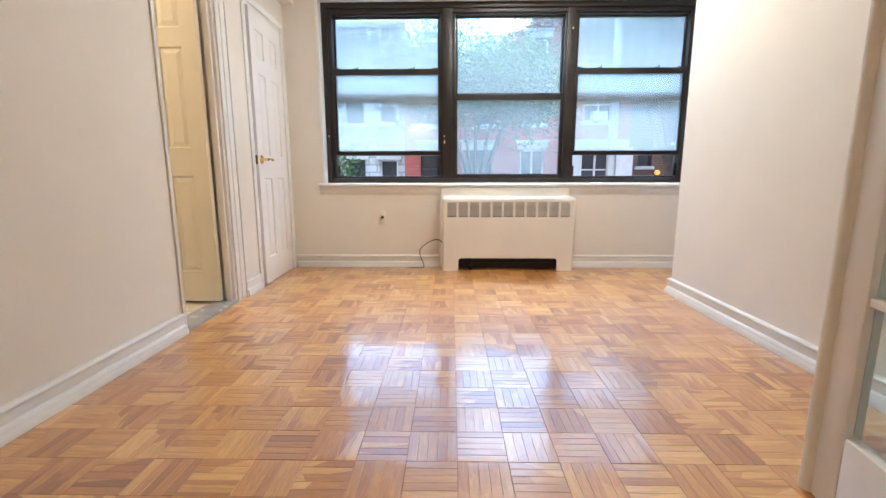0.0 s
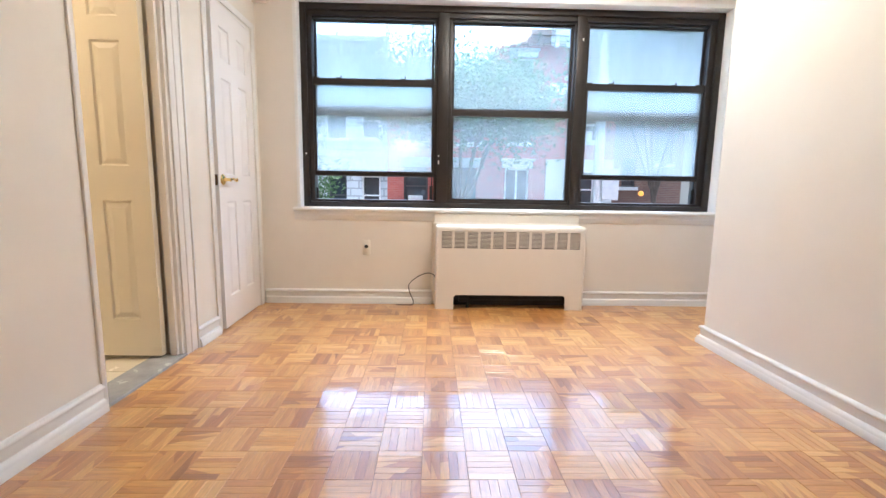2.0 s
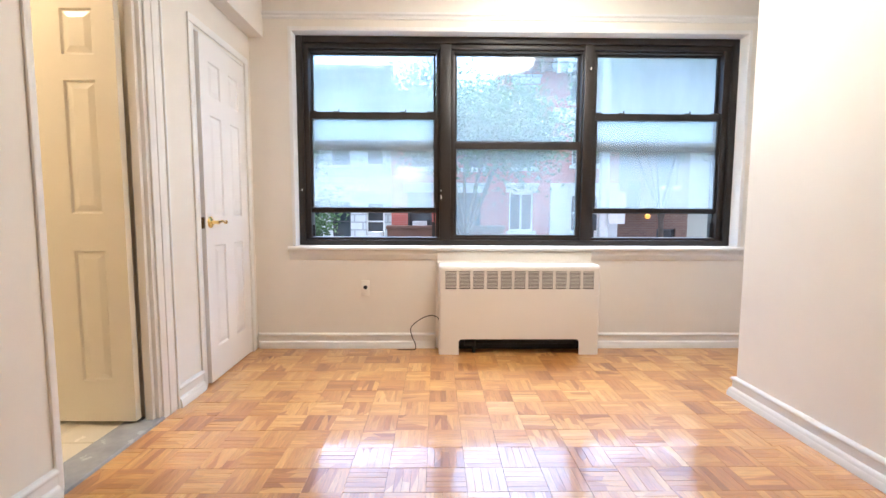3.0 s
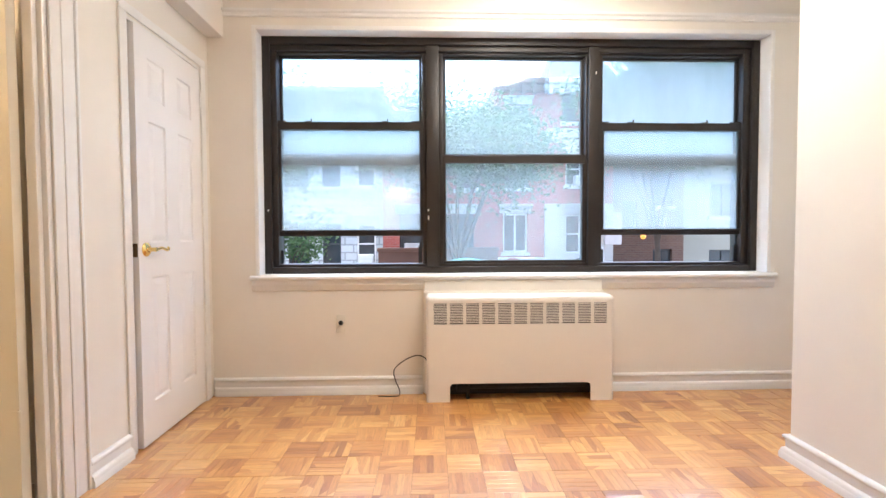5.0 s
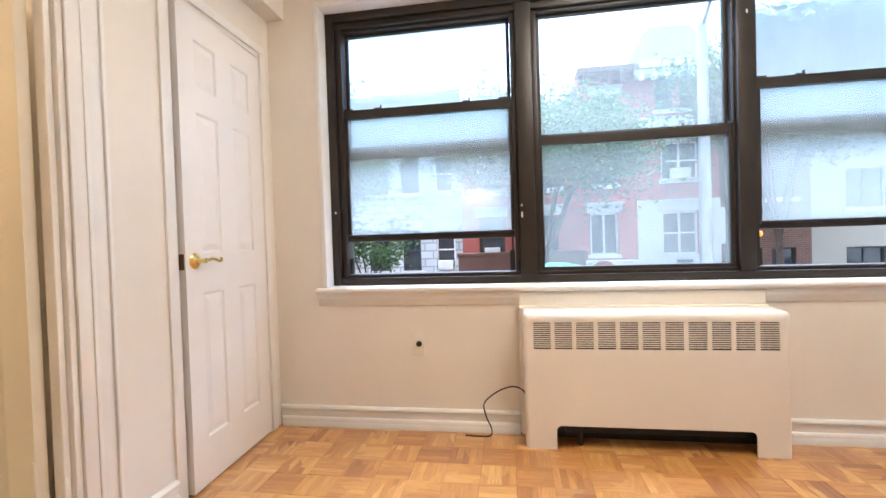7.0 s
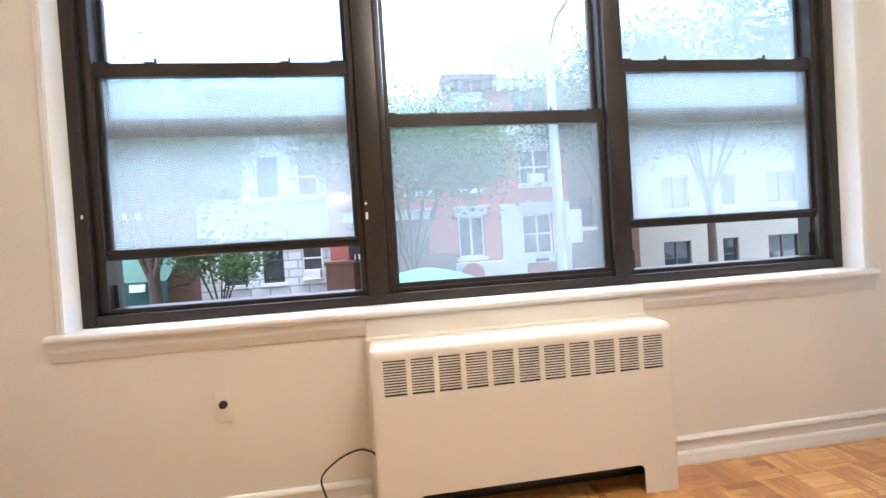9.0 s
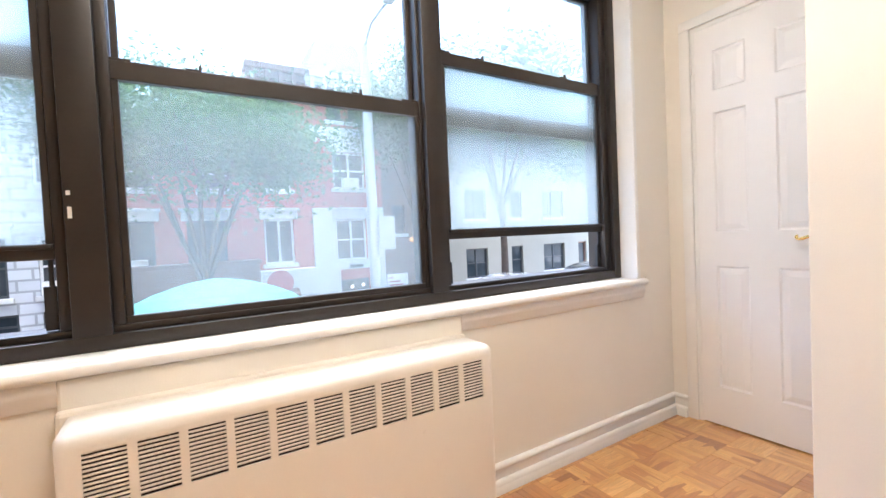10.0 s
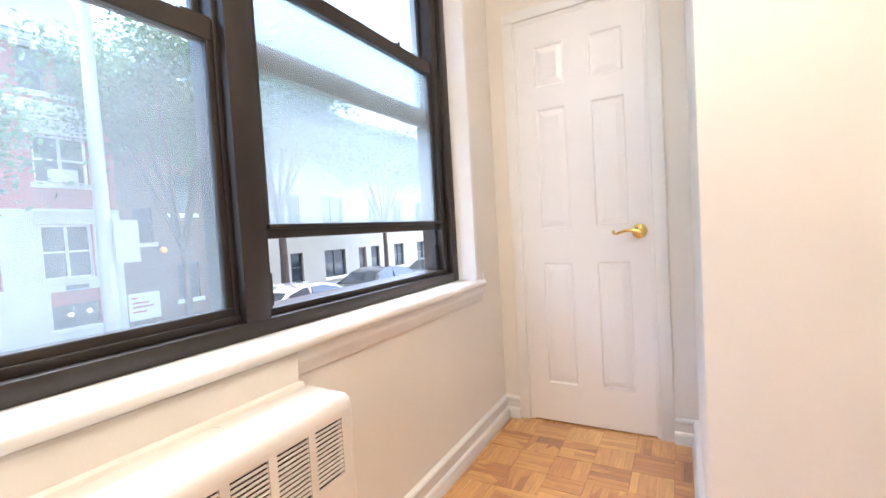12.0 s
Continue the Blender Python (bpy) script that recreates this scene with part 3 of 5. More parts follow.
# bathroom door, swung open at a right angle into the bathroom
six_panel_door("door_1", 0.60, Matrix.Translation((0, 0, 0.018)) @ across(-1.472, 2.772, -2.07, 2.778), M_DOOR_A, "ivory six-panel bathroom door standing wide open", None, 1, (0.34, 1.9))
# closet door by the window, a little ajar (its room side is local -y or +y by the direction of x)
six_panel_door("door_2", 0.603, across(-1.411, 3.868, -1.392, 3.262), M_DOOR, "white six-panel closet door slightly ajar with a brass lever", 1, 1, (0.3, 1.86))
# closet door in the alcove, shut
six_panel_door("door_3", 0.607, across(2.566, 3.838, 2.566, 3.231), M_DOOR, "white six-panel closet door, shut, with a brass lever", -1, -1, (0.3, 1.86))


# ---- glazed door that stands open beside the start ----
def glazed_door():
    hx, hy, lx, ly = 0.908, 0.375, 1.045, 1.092
    w = math.hypot(lx - hx, ly - hy)
    root = thing("glazed_door", across(hx, hy, lx, ly), "cream painted glazed door with many panes, standing open", "door")
    t, st, bot, top = 0.04, 0.122, 0.225, 0.12
    for nm, r in (("stile", (0, -t / 2, 0.01, st, t / 2, 2.03)), ("stile", (w - st, -t / 2, 0.01, w, t / 2, 2.03)), ("bottom_rail", (st, -t / 2 + 0.001, 0.01, w - st, t / 2 - 0.001, bot)),
                  ("top_rail", (st, -t / 2 + 0.001, 2.03 - top, w - st, t / 2 - 0.001, 2.03))):
        smooth(part(nm, boxes(r, bevel=0.006), M_TRIM, root))
    # rounded astragal along the latch edge
    bm = bmesh.new()
    tube(bm, [(w - 0.02, t / 2 - 0.004, 0.012), (w - 0.02, t / 2 - 0.004, 2.028)], 0.021, 16)
    smooth(part("astragal", bm, M_WALL, root, "rounded cover strip"), 60)
    n, gap = 5, 2.03 - top - bot
    xm = w / 2
    part("muntin", boxes((xm - 0.011, -0.014, bot, xm + 0.011, 0.014, 2.03 - top), bevel=0.003), M_TRIM, root)
    for i in range(1, n):
        z = bot + gap * i / n
        part("muntin", boxes((st, -0.015, z - 0.011, w - st, 0.015, z + 0.011), bevel=0.003), M_TRIM, root)
    for i in range(n):
        for a, b in ((st, xm - 0.011), (xm + 0.011, w - st)):
            z = bot + gap * i / n
            p = part("pane", boxes((a, -0.002, z + 0.01, b, 0.002, z + gap / n - 0.01)), M_CLEAR, root)
            p.visible_shadow = False
    return root


glazed_door()

# ---- window ----
WX0, WX1, WZ0, WZ1, WY = -1.092, 2.24, 0.775, 2.335, 4.07
win = thing("window_1", Matrix.Translation((0, 0, 0)), "three double-hung windows in one dark bronze metal frame, two raised a hand's breadth", "window", kind="structure")
UNITS = ((-1.004, -0.045, True), (0.095, 1.062, False), (1.175, 2.142, True))


def bar(name, r, parent=win, bevel=0.003, label=""):
    return smooth(part(name, boxes(r, bevel=bevel), M_BRONZE, parent, label))


# outer frame with stepped tracks
bar("frame_jamb", (WX0, WY, WZ0, WX0 + 0.05, WY + 0.13, WZ1))
bar("frame_jamb", (WX0 + 0.05, WY + 0.022, WZ0 + 0.05, WX0 + 0.088, WY + 0.13, WZ1 - 0.05))
bar("frame_jamb", (WX1 - 0.05, WY, WZ0, WX1, WY + 0.13, WZ1))
bar("frame_jamb", (WX1 - 0.1, WY + 0.022, WZ0 + 0.05, WX1 - 0.05, WY + 0.13, WZ1 - 0.05))
bar("frame_head", (WX0 + 0.05, WY + 0.0015, WZ1 - 0.05, WX1 - 0.05, WY + 0.13, WZ1 - 0.001))
bar("frame_head", (WX0 + 0.05, WY + 0.02, WZ1 - 0.085, WX1 - 0.05, WY + 0.13, WZ1 - 0.05))
bar("frame_head", (WX0 + 0.05, WY + 0.042, WZ1 - 0.1, WX1 - 0.05, WY + 0.13, WZ1 - 0.085))
bar("frame_sill", (WX0 + 0.05, WY + 0.0015, WZ0 + 0.001, WX1 - 0.05, WY + 0.13, WZ0 + 0.042))
bar("frame_sill", (WX0 + 0.05, WY + 0.026, WZ0 + 0.042, WX1 - 0.05, WY + 0.13, WZ0 + 0.062))
for a, b in ((-0.045, 0.095), (1.045, 1.175)):
    bar("mullion", (a + 0.028, WY + 0.004, WZ0 + 0.04, b - 0.028, WY + 0.13, WZ1 - 0.052))
    bar("mullion", (a if a < 0 else a + 0.015, WY + 0.03, WZ0 + 0.05, a + 0.028, WY + 0.13, WZ1 - 0.1))
    bar("mullion", (b - 0.028, WY + 0.03, WZ0 + 0.05, b, WY + 0.13, WZ1 - 0.1))


def sash(x0, x1, z0, z1, y, rail_top, rail_bottom, glass, locks):
    root = part("sash", boxes((x0, y, z1 - rail_top, x1, y + 0.03, z1), (x0, y, z0, x1, y + 0.03, z0 + rail_bottom), (x0, y + 0.002, z0 + rail_bottom, x0 + 0.018, y + 0.028, z1 - rail_top),
                              (x1 - 0.018, y + 0.002, z0 + rail_bottom, x1, y + 0.028, z1 - rail_top), bevel=0.003), M_BRONZE, win)
    pane = part("pane", boxes((x0 + 0.016, y + 0.013, z0 + rail_bottom - 0.004, x1 - 0.016, y + 0.018, z1 - rail_top + 0.004)), glass, root)
    pane.visible_shadow = False
    if locks:
        for fx in (0.22, 0.75):
            xc = x0 + (x1 - x0) * fx
            part("tilt_latch", boxes((xc - 0.03, y + 0.002, z1, xc + 0.012, y + 0.024, z1 + 0.007), (xc + 0.004, y + 0.006, z1 + 0.006, xc + 0.012, y + 0.016, z1 + 0.022), bevel=0.002), M_BRONZE, root)
        for a, b in ((x0, x0 + 0.05), (x1 - 0.07, x1)):
            part("corner_latch", boxes((a, y + 0.004, z1, b, y + 0.024, z1 + 0.009), bevel=0.002), M_BRONZE, root)
    return root


for x0, x1, raised in UNITS:
    up = 0.176 if raised else 0.0
    low = sash(x0, x1, 0.815 + up + (0.034 if raised else 0.0), 1.566 + up * 1.26, WY + 0.036, 0.052, 0.042, M_GLASS_LOW if raised else M_GLASS_MID, True)
    sash(x0 + 0.002, x1 - 0.002, 1.505 if raised else 1.53, 2.242, WY + 0.075, 0.02, 0.077 if raised else 0.052, M_GLASS_UP if raised else M_GLASS_MIDUP, False)
    if raised:
        bar("finger_lift", (x0 + 0.002, WY + 0.022, 0.815 + up + 0.062, x1 - 0.002, WY + 0.036, 0.815 + up + 0.074), low, 0.002)
        # the spring balance that shows in the open gap
        part("balance", boxes((x1 - 0.03, WY + 0.05, 0.84, x1 - 0.004, WY + 0.066, 0.955), (x1 - 0.018, WY + 0.052, 0.955, x1 - 0.008, WY + 0.06, 1.03)), M_BLACK, win)
        part("balance", boxes((x0 + 0.004, WY + 0.05, 0.84, x0 + 0.02, WY + 0.066, 0.93)), M_BLACK, win)
# paint chips on the mullion and jambs
for x, z, s in ((-0.005, 1.13, 0.03), (-0.006, 1.19, 0.012), (-1.062, 1.19, 0.014), (1.12, 2.1, 0.02)):
    part("paint_chip", boxes((x - 0.004, WY - 0.0005 if x < -1 else WY + 0.003, z, x + 0.005, WY + 0.0035 if x > -1 else WY + 0.001, z + s), bevel=0.0005), M_TRIM, win)

# white bead round the opening, sill and apron
trim = thing("window_trim", Matrix.Identity(4), "white painted window sill, apron and thin edge bead", "window trim", kind="structure")
for r in ((WX0 - 0.022, FAR - 0.006, WZ0, WX0, FAR, WZ1 + 0.022), (WX1, FAR - 0.006, WZ0, WX1 + 0.022, FAR, WZ1 + 0.022), (WX0, FAR - 0.006, WZ1, WX1, FAR, WZ1 + 0.022)):
    part("edge_bead", boxes(r, bevel=0.0025), M_TRIM, trim)
# reveals painted white
part("reveal", boxes((WX0 - 0.001, FAR - 0.004, WZ0, WX0 + 0.004, WY, WZ1 - 0.004)), M_TRIM, trim)
part("reveal", boxes((WX1 - 0.004, FAR - 0.004, WZ0, WX1 + 0.001, WY, WZ1 - 0.004)), M_TRIM, trim)
part("reveal", boxes((WX0 + 0.004, FAR - 0.004, WZ1 - 0.004, WX1 - 0.004, WY, WZ1 + 0.001)), M_TRIM, trim)
SILL = [(-0.09, 0.742), (0.022, 0.742), (0.03, 0.748), (0.033, 0.757), (0.03, 0.767), (0.022, 0.773), (-0.09, 0.776)]
bm = bmesh.new()
strip(bm, SILL, (WX0 - 0.05, FAR), (WX1 + 0.05, FAR), (0, -1))
smooth(part("sill", bm, M_TRIM, trim), 50)
APRON = [(0, 0.674), (0.004, 0.675), (0.008, 0.68), (0.009, 0.7), (0.014, 0.707), (0.015, 0.722), (0.013, 0.732), (0.013, 0.742), (0, 0.742)]
for a, b in ((WX0 - 0.045, -0.036), (1.128, WX1 + 0.045)):
    bm = bmesh.new()
    strip(bm, APRON, (a, FAR), (b, FAR), (0, -1))
    smooth(part("apron", bm, M_TRIM, trim), 50)
part("apron", boxes((-0.037, FAR - 0.016, 0.655, 1.129, FAR, 0.7385), bevel=0.008), M_WALL, trim, "plain apron behind the radiator")
bm = bmesh.new()
tube(bm, [(WX1 + 0.042, FAR - 0.02, 0.774), (WX1 + 0.043, FAR - 0.021, 0.79), (WX1 + 0.04, FAR - 0.017, 0.805)], [0.004, 0.003, 0.002], 8)
part("nail", bm, M_PLATE, trim)


# ---- radiator cover ----
def radiator():
    x0, x1, y0, y1, zt = -0.022, 1.143, 3.805, FAR - 0.035, 0.657
    root = thing("radiator_cover", Matrix.Translation((x0, y0, 0)), "cream enamelled metal radiator cover with slotted grilles under the window", "radiator")
    w, d, r = x1 - x0, y1 - y0, 0.034
    gx0, gz0, gz1, n = 0.047, 0.482, 0.612, 11
    pitch = 0.0991
    openings = [(gx0 + i * pitch, gx0 + i * pitch + 0.08, gz0, gz1) for i in range(n)]
    # front sheet: upper part with the grille openings
    bm = bmesh.new()
    holed(bm, (r, w - r), (0.114, zt - r), openings, 0.0, 0.006)
    part("front_panel", bm, M_RAD, root)
    # legs and the arch of the cut-out
    for s in (1, -1):
        a, b = (r, 0.145) if s > 0 else (w - r, w - 0.145)
        bm = boxes((min(a, b), 0.0, 0.0, max(a, b), 0.006, 0.114))
        cx = 0.145 if s > 0 else w - 0.145
        k = 6
        arc = [(cx + s * 0.025 * (1 - math.sin(math.pi / 2 * i / k)), 0.114 - 0.025 * (1 - math.cos(math.pi / 2 * i / k))) for i in range(k + 1)]
        for y in (0.0, 0.006):
            vs = [bm.verts.new((p, y, q)) for p, q in arc] + [bm.verts.new((cx, y, 0.114))]
            bm.faces.new(vs if s * (y - 0.003) > 0 else vs[::-1])
        part("leg_panel", bm, M_RAD, root)
    # rounded top and sides: one swept shell
    k = 8
    bm = bmesh.new()
    prof = [(d, zt), (r, zt)] + [(r - r * math.sin(math.pi / 2 * i / k), zt - r + r * math.cos(math.pi / 2 * i / k)) for i in range(1, k + 1)]
    rings = []
    for x in (r * 0.6, w - r * 0.6):
        rings.append([bm.verts.new((x, y, z)) for y, z in prof])
    for i in range(len(prof) - 1):
        bm.faces.new((rings[0][i], rings[1][i], rings[1][i + 1], rings[0][i + 1]))
    for s in (0, 1):
        side = [(0.0 if s == 0 else w, d)] + [((0.0 if s == 0 else w) + (1 if s == 0 else -1) * (r * 0.6) * (1 - math.cos(math.pi / 2 * i / k)), r * 0.6 * (1 - math.sin(math.pi / 2 * i / k))) for i in range(k + 1)]
        low = [bm.verts.new((x, y, 0.0)) for x, y in side]
        ztop = [zt - (0.0 if y >= r else r - math.sqrt(max(0.0, r * r - (r - y) ** 2))) for x, y in side]
        mid = [bm.verts.new((x, y, z - 0.012)) for (x, y), z in zip(side, ztop)]
        up = [bm.verts.new((x + (1 if s == 0 else -1) * max(0.0, r * 0.6 - abs(x - (0 if s == 0 else w))) * 0.35, y, z - 0.003)) for (x, y), z in zip(side, ztop)]
        end = [bm.verts.new((r * 0.6 if s == 0 else w - r * 0.6, y, z)) for (x, y), z in zip(side, ztop)]
        for a, b in ((low, mid), (mid, up), (up, end)):
            for i in range(len(side) - 1):
                bm.faces.new((a[i], a[i + 1], b[i + 1], b[i]))
    bmesh.ops.remove_doubles(bm, verts=bm.verts, dist=0.0003)
    smooth(part("hood", bm, M_RAD, root, "rounded enamelled hood and sides"), 60)
    part("corner_panel", boxes((r * 0.6, 0.0, 0.0, r, 0.006, zt - r)), M_RAD, root)
    part("corner_panel", boxes((w - r, 0.0, 0.0, w - r * 0.6, 0.006, zt - r)), M_RAD, root)
    # slats
    slat_first = None
    rows = 13
    for ox, _, _, _ in openings:
        for j in range(rows):
            z = gz0 + (gz1 - gz0) * (j + 0.5) / rows + 0.005
            if slat_first is None:
                slat_first = part("slat", boxes((0, -0.0026, -0.0024, 0.08, 0.0026, 0.0024), bevel=0.001), M_RAD, root)
                s = slat_first
            else:
                s = new("slat", slat_first.data)
                s.parent = root
            s.location = (ox, 0.0035, z)
    # dark convector inside
    bm = boxes((0.03, 0.03, 0.14, w - 0.03, d - 0.012, 0.6))
    part("convector", bm, M_DARK, root, "dark finned convector inside")
    fin_first = part("fin", boxes((0, 0.02, 0.15, 0.004, 0.03, 0.6)), M_DARK, root)
    fin_first.location = (0.06, 0, 0)
    for i in range(1, 30):
        fin = new("fin", fin_first.data)
        fin.parent = root
        fin.location = (0.06 + i * (w - 0.12) / 29, 0, 0)
    part("back_sheet", boxes((0.03, d - 0.01, 0.002, w - 0.03, d - 0.002, zt - 0.03)), M_DARK, root)
    bm = bmesh.new()
    tube(bm, [(0.16, 0.07, 0.07), (w - 0.16, 0.07, 0.075)], 0.014, 12)
    tube(bm, [(0.26, 0.06, 0.0), (0.26, 0.06, 0.14)], 0.013, 12)
    tube(bm, [(0.19, 0.06, 0.075), (0.255, 0.06, 0.075)], 0.028, 12)
    part("pipe", bm, M_DARK, root, "dark steam pipe and valve")
    return root


radiator()

# ---- small fixtures ----
jack = thing("cable_jack", Matrix.Translation((-0.574, FAR, 0.457)), "ivory wall plate with a round black cable jack", "wall plate")
smooth(part("plate", boxes((-0.031, -0.006, -0.06, 0.031, 0.0, 0.06), bevel=0.003), M_PLATE, jack))
bm = bmesh.new()
lathe(bm, [(0.015, 0), (0.015, 0.008), (0.012, 0.011), (0.0, 0.011)], 20, Matrix.Translation((0, -0.0055, 0.008)) @ Matrix.Rotation(radians(90), 4, "X"))
smooth(part("jack", bm, M_BLACK, jack, "round black socket"))

plug = thing("wall_outlet", Matrix.Translation((RIGHT, 1.625, 0.29)), "ivory duplex power outlet above the baseboard", "outlet")
smooth(part("plate", boxes((-0.006, -0.058, -0.035, 0.0, 0.058, 0.035), bevel=0.003), M_PLATE, plug))
for y in (-0.021, 0.021):
    s = part("socket", boxes((-0.0085, y - 0.014, -0.016, -0.005, y + 0.014, 0.016), bevel=0.001), M_PLATE, plug)
    part("slot", boxes((-0.009, y - 0.004, -0.008, -0.0083, y + 0.006, -0.0055), (-0.009, y - 0.004, 0.0055, -0.0083, y + 0.006, 0.008)), M_BLACK, s)

bm = bmesh.new()
line = curve_points([(-0.018, 3.88, 0.235), (-0.035, 3.885, 0.258), (-0.085, 3.895, 0.268), (-0.16, 3.91, 0.235), (-0.228, 3.925, 0.17), (-0.222, 3.93, 0.1), (-0.196, 3.925, 0.04),
                     (-0.2, 3.915, 0.006), (-0.25, 3.905, 0.005), (-0.33, 3.91, 0.005)], 7)
tube(bm, line, 0.0036, 8)
cord = part("loose_cable", bm, M_BLACK)
tagged(smooth(cord, 80), "thin black cable curling from the radiator to the floor", "cable")

# ---- lamps ----
def ceiling_lamp(x, y, z, r, label, material, drop=0.026):
    root = thing("ceiling_lamp", Matrix.Translation((x, y, z)), label, "ceiling lamp")
    wide = r * 0.95 if drop < 0.05 else 0.07
    bm = bmesh.new()
    lathe(bm, [(wide, 0), (wide, -0.02), (wide * 0.95, -0.025), (0, -0.025)], 32)
    smooth(part("base", bm, M_STEEL, root))
    if drop > 0.05:
        bm = bmesh.new()
        tube(bm, [(0, 0, -0.02), (0, 0, -drop)], 0.008, 10)
        part("stem", bm, M_STEEL, root)
    bm = bmesh.new()
    lathe(bm, [(r, -drop)] + [(r * math.cos(a), -drop - 0.09 * math.sin(a)) for a in (math.pi / 2 * i / 8 for i in range(1, 9))], 32)
    smooth(part("bowl", bm, material, root, "lit frosted glass bowl"), 80)


ceiling_lamp(0.68, 2.93, TOP, 0.3, "frosted glass bowl lamp on a short stem, lit", M_LAMP, 0.15)
ceiling_lamp(-2.4, 2.1, TOP, 0.15, "round bathroom ceiling lamp, lit", M_BATHLAMP)
pend = thing("pendant_lamp", Matrix.Translation((-0.75, -3.6, TOP)), "lit drum pendant lamp in the next room", "pendant lamp")
bm = bmesh.new()
tube(bm, [(0, 0, 0), (0, 0, -0.58)], 0.006, 8)
part("cord", bm, M_BLACK, pend)
bm = bmesh.new()
lathe(bm, [(0.3, -0.58), (0.33, -0.82), (0.0, -0.82)], 32)
smooth(part("shade", bm, M_SHADE, pend, "lit cream drum shade"))

# ---- the street outside ----
STREET, FACADE = -1.7, 19.0
structure("ground", boxes((-600, -600, STREET - 0.6, 600, 1200, STREET - 0.3)), M_GROUND, "dull city ground that reaches the horizon", "ground")
structure("road", boxes((-80, 10.4, STREET - 0.3, 80, 16.4, STREET)), M_ASPHALT, "dark grey asphalt street", "road")
for a, b in ((4.3, 10.4), (16.4, FACADE + 0.3)):
    structure("pavement", boxes((-80, a, STREET - 0.3, 80, b, STREET + 0.14), bevel=0.01), M_PAVE, "pale concrete pavement with a kerb", "pavement")
# outer skin of the own building round the room
structure("wall_outer", turned(holed(bmesh.new(), (-16, 18), (STREET, 11.0), [(-1.3, 2.8, 0.6, 2.5)], 4.262, 4.45), Matrix.Identity(4)), M_BROWNBRICK, "brown brick front of the own building", "wall")
structure("window_ledge", boxes((-1.3, 4.25, 0.60, 2.8, 4.52, 0.745), bevel=0.01), M_LIMESTONE, "pale stone ledge outside the window", "ledge")
structure("wall_outer_reveal", boxes((-1.3, 4.21, 0.745, -1.1, 4.262, 2.5), (2.25, 4.21, 0.745, 2.8, 4.262, 2.5), (-1.1, 4.21, 2.335, 2.25, 4.262, 2.5)), M_BRONZE, "dark metal panning round the window", "wall")


def house_window(root, x0, x1, z0, z1, y, frame_m, style, sill=True, lintel=None, air=False):
    w = part("window", boxes((x0, y + 0.1, z0, x0 + 0.07, y + 0.18, z1), (x1 - 0.07, y + 0.1, z0, x1, y + 0.18, z1), (x0 + 0.07, y + 0.1, z1 - 0.07, x1 - 0.07, y + 0.18, z1),
                             (x0 + 0.07, y + 0.1, z0, x1 - 0.07, y + 0.18, z0 + 0.07)), frame_m, root)
    zm, xm = (z0 + z1) / 2, (x0 + x1) / 2
    part("pane", boxes((x0 + 0.05, y + 0.145, z0 + 0.05, x1 - 0.05, y + 0.155, z1 - 0.05)), M_PANE, w)
    if style in ("double", "sash"):
        part("rail", boxes((x0 + 0.07, y + 0.11, zm - 0.03, x1 - 0.07, y + 0.17, zm + 0.03)), frame_m, w)
    if style in ("double", "french"):
        part("mullion", boxes((xm - 0.04, y + 0.105, z0 + 0.07, xm + 0.04, y + 0.172, z1 - 0.07)), frame_m, w)
    if sill:
        part("sill", boxes((x0 - 0.1, y - 0.1, z0 - 0.14, x1 + 0.1, y + 0.12, z0), bevel=0.01), M_LIMESTONE, w)
    if lintel:
        part("lintel", boxes((x0 - 0.14, y - 0.12, z1, x1 + 0.14, y + 0.1, z1 + lintel), (x0 - 0.2, y - 0.18, z1 + lintel, x1 + 0.2, y + 0.1, z1 + lintel + 0.09), bevel=0.012), M_LIMESTONE, w)
    if air:
        part("air_conditioner", boxes((xm - 0.3, y - 0.22, z0 + 0.02, xm + 0.3, y + 0.15, z0 + 0.4), bevel=0.015), M_SIGNWHITE, w, "white window air conditioner")


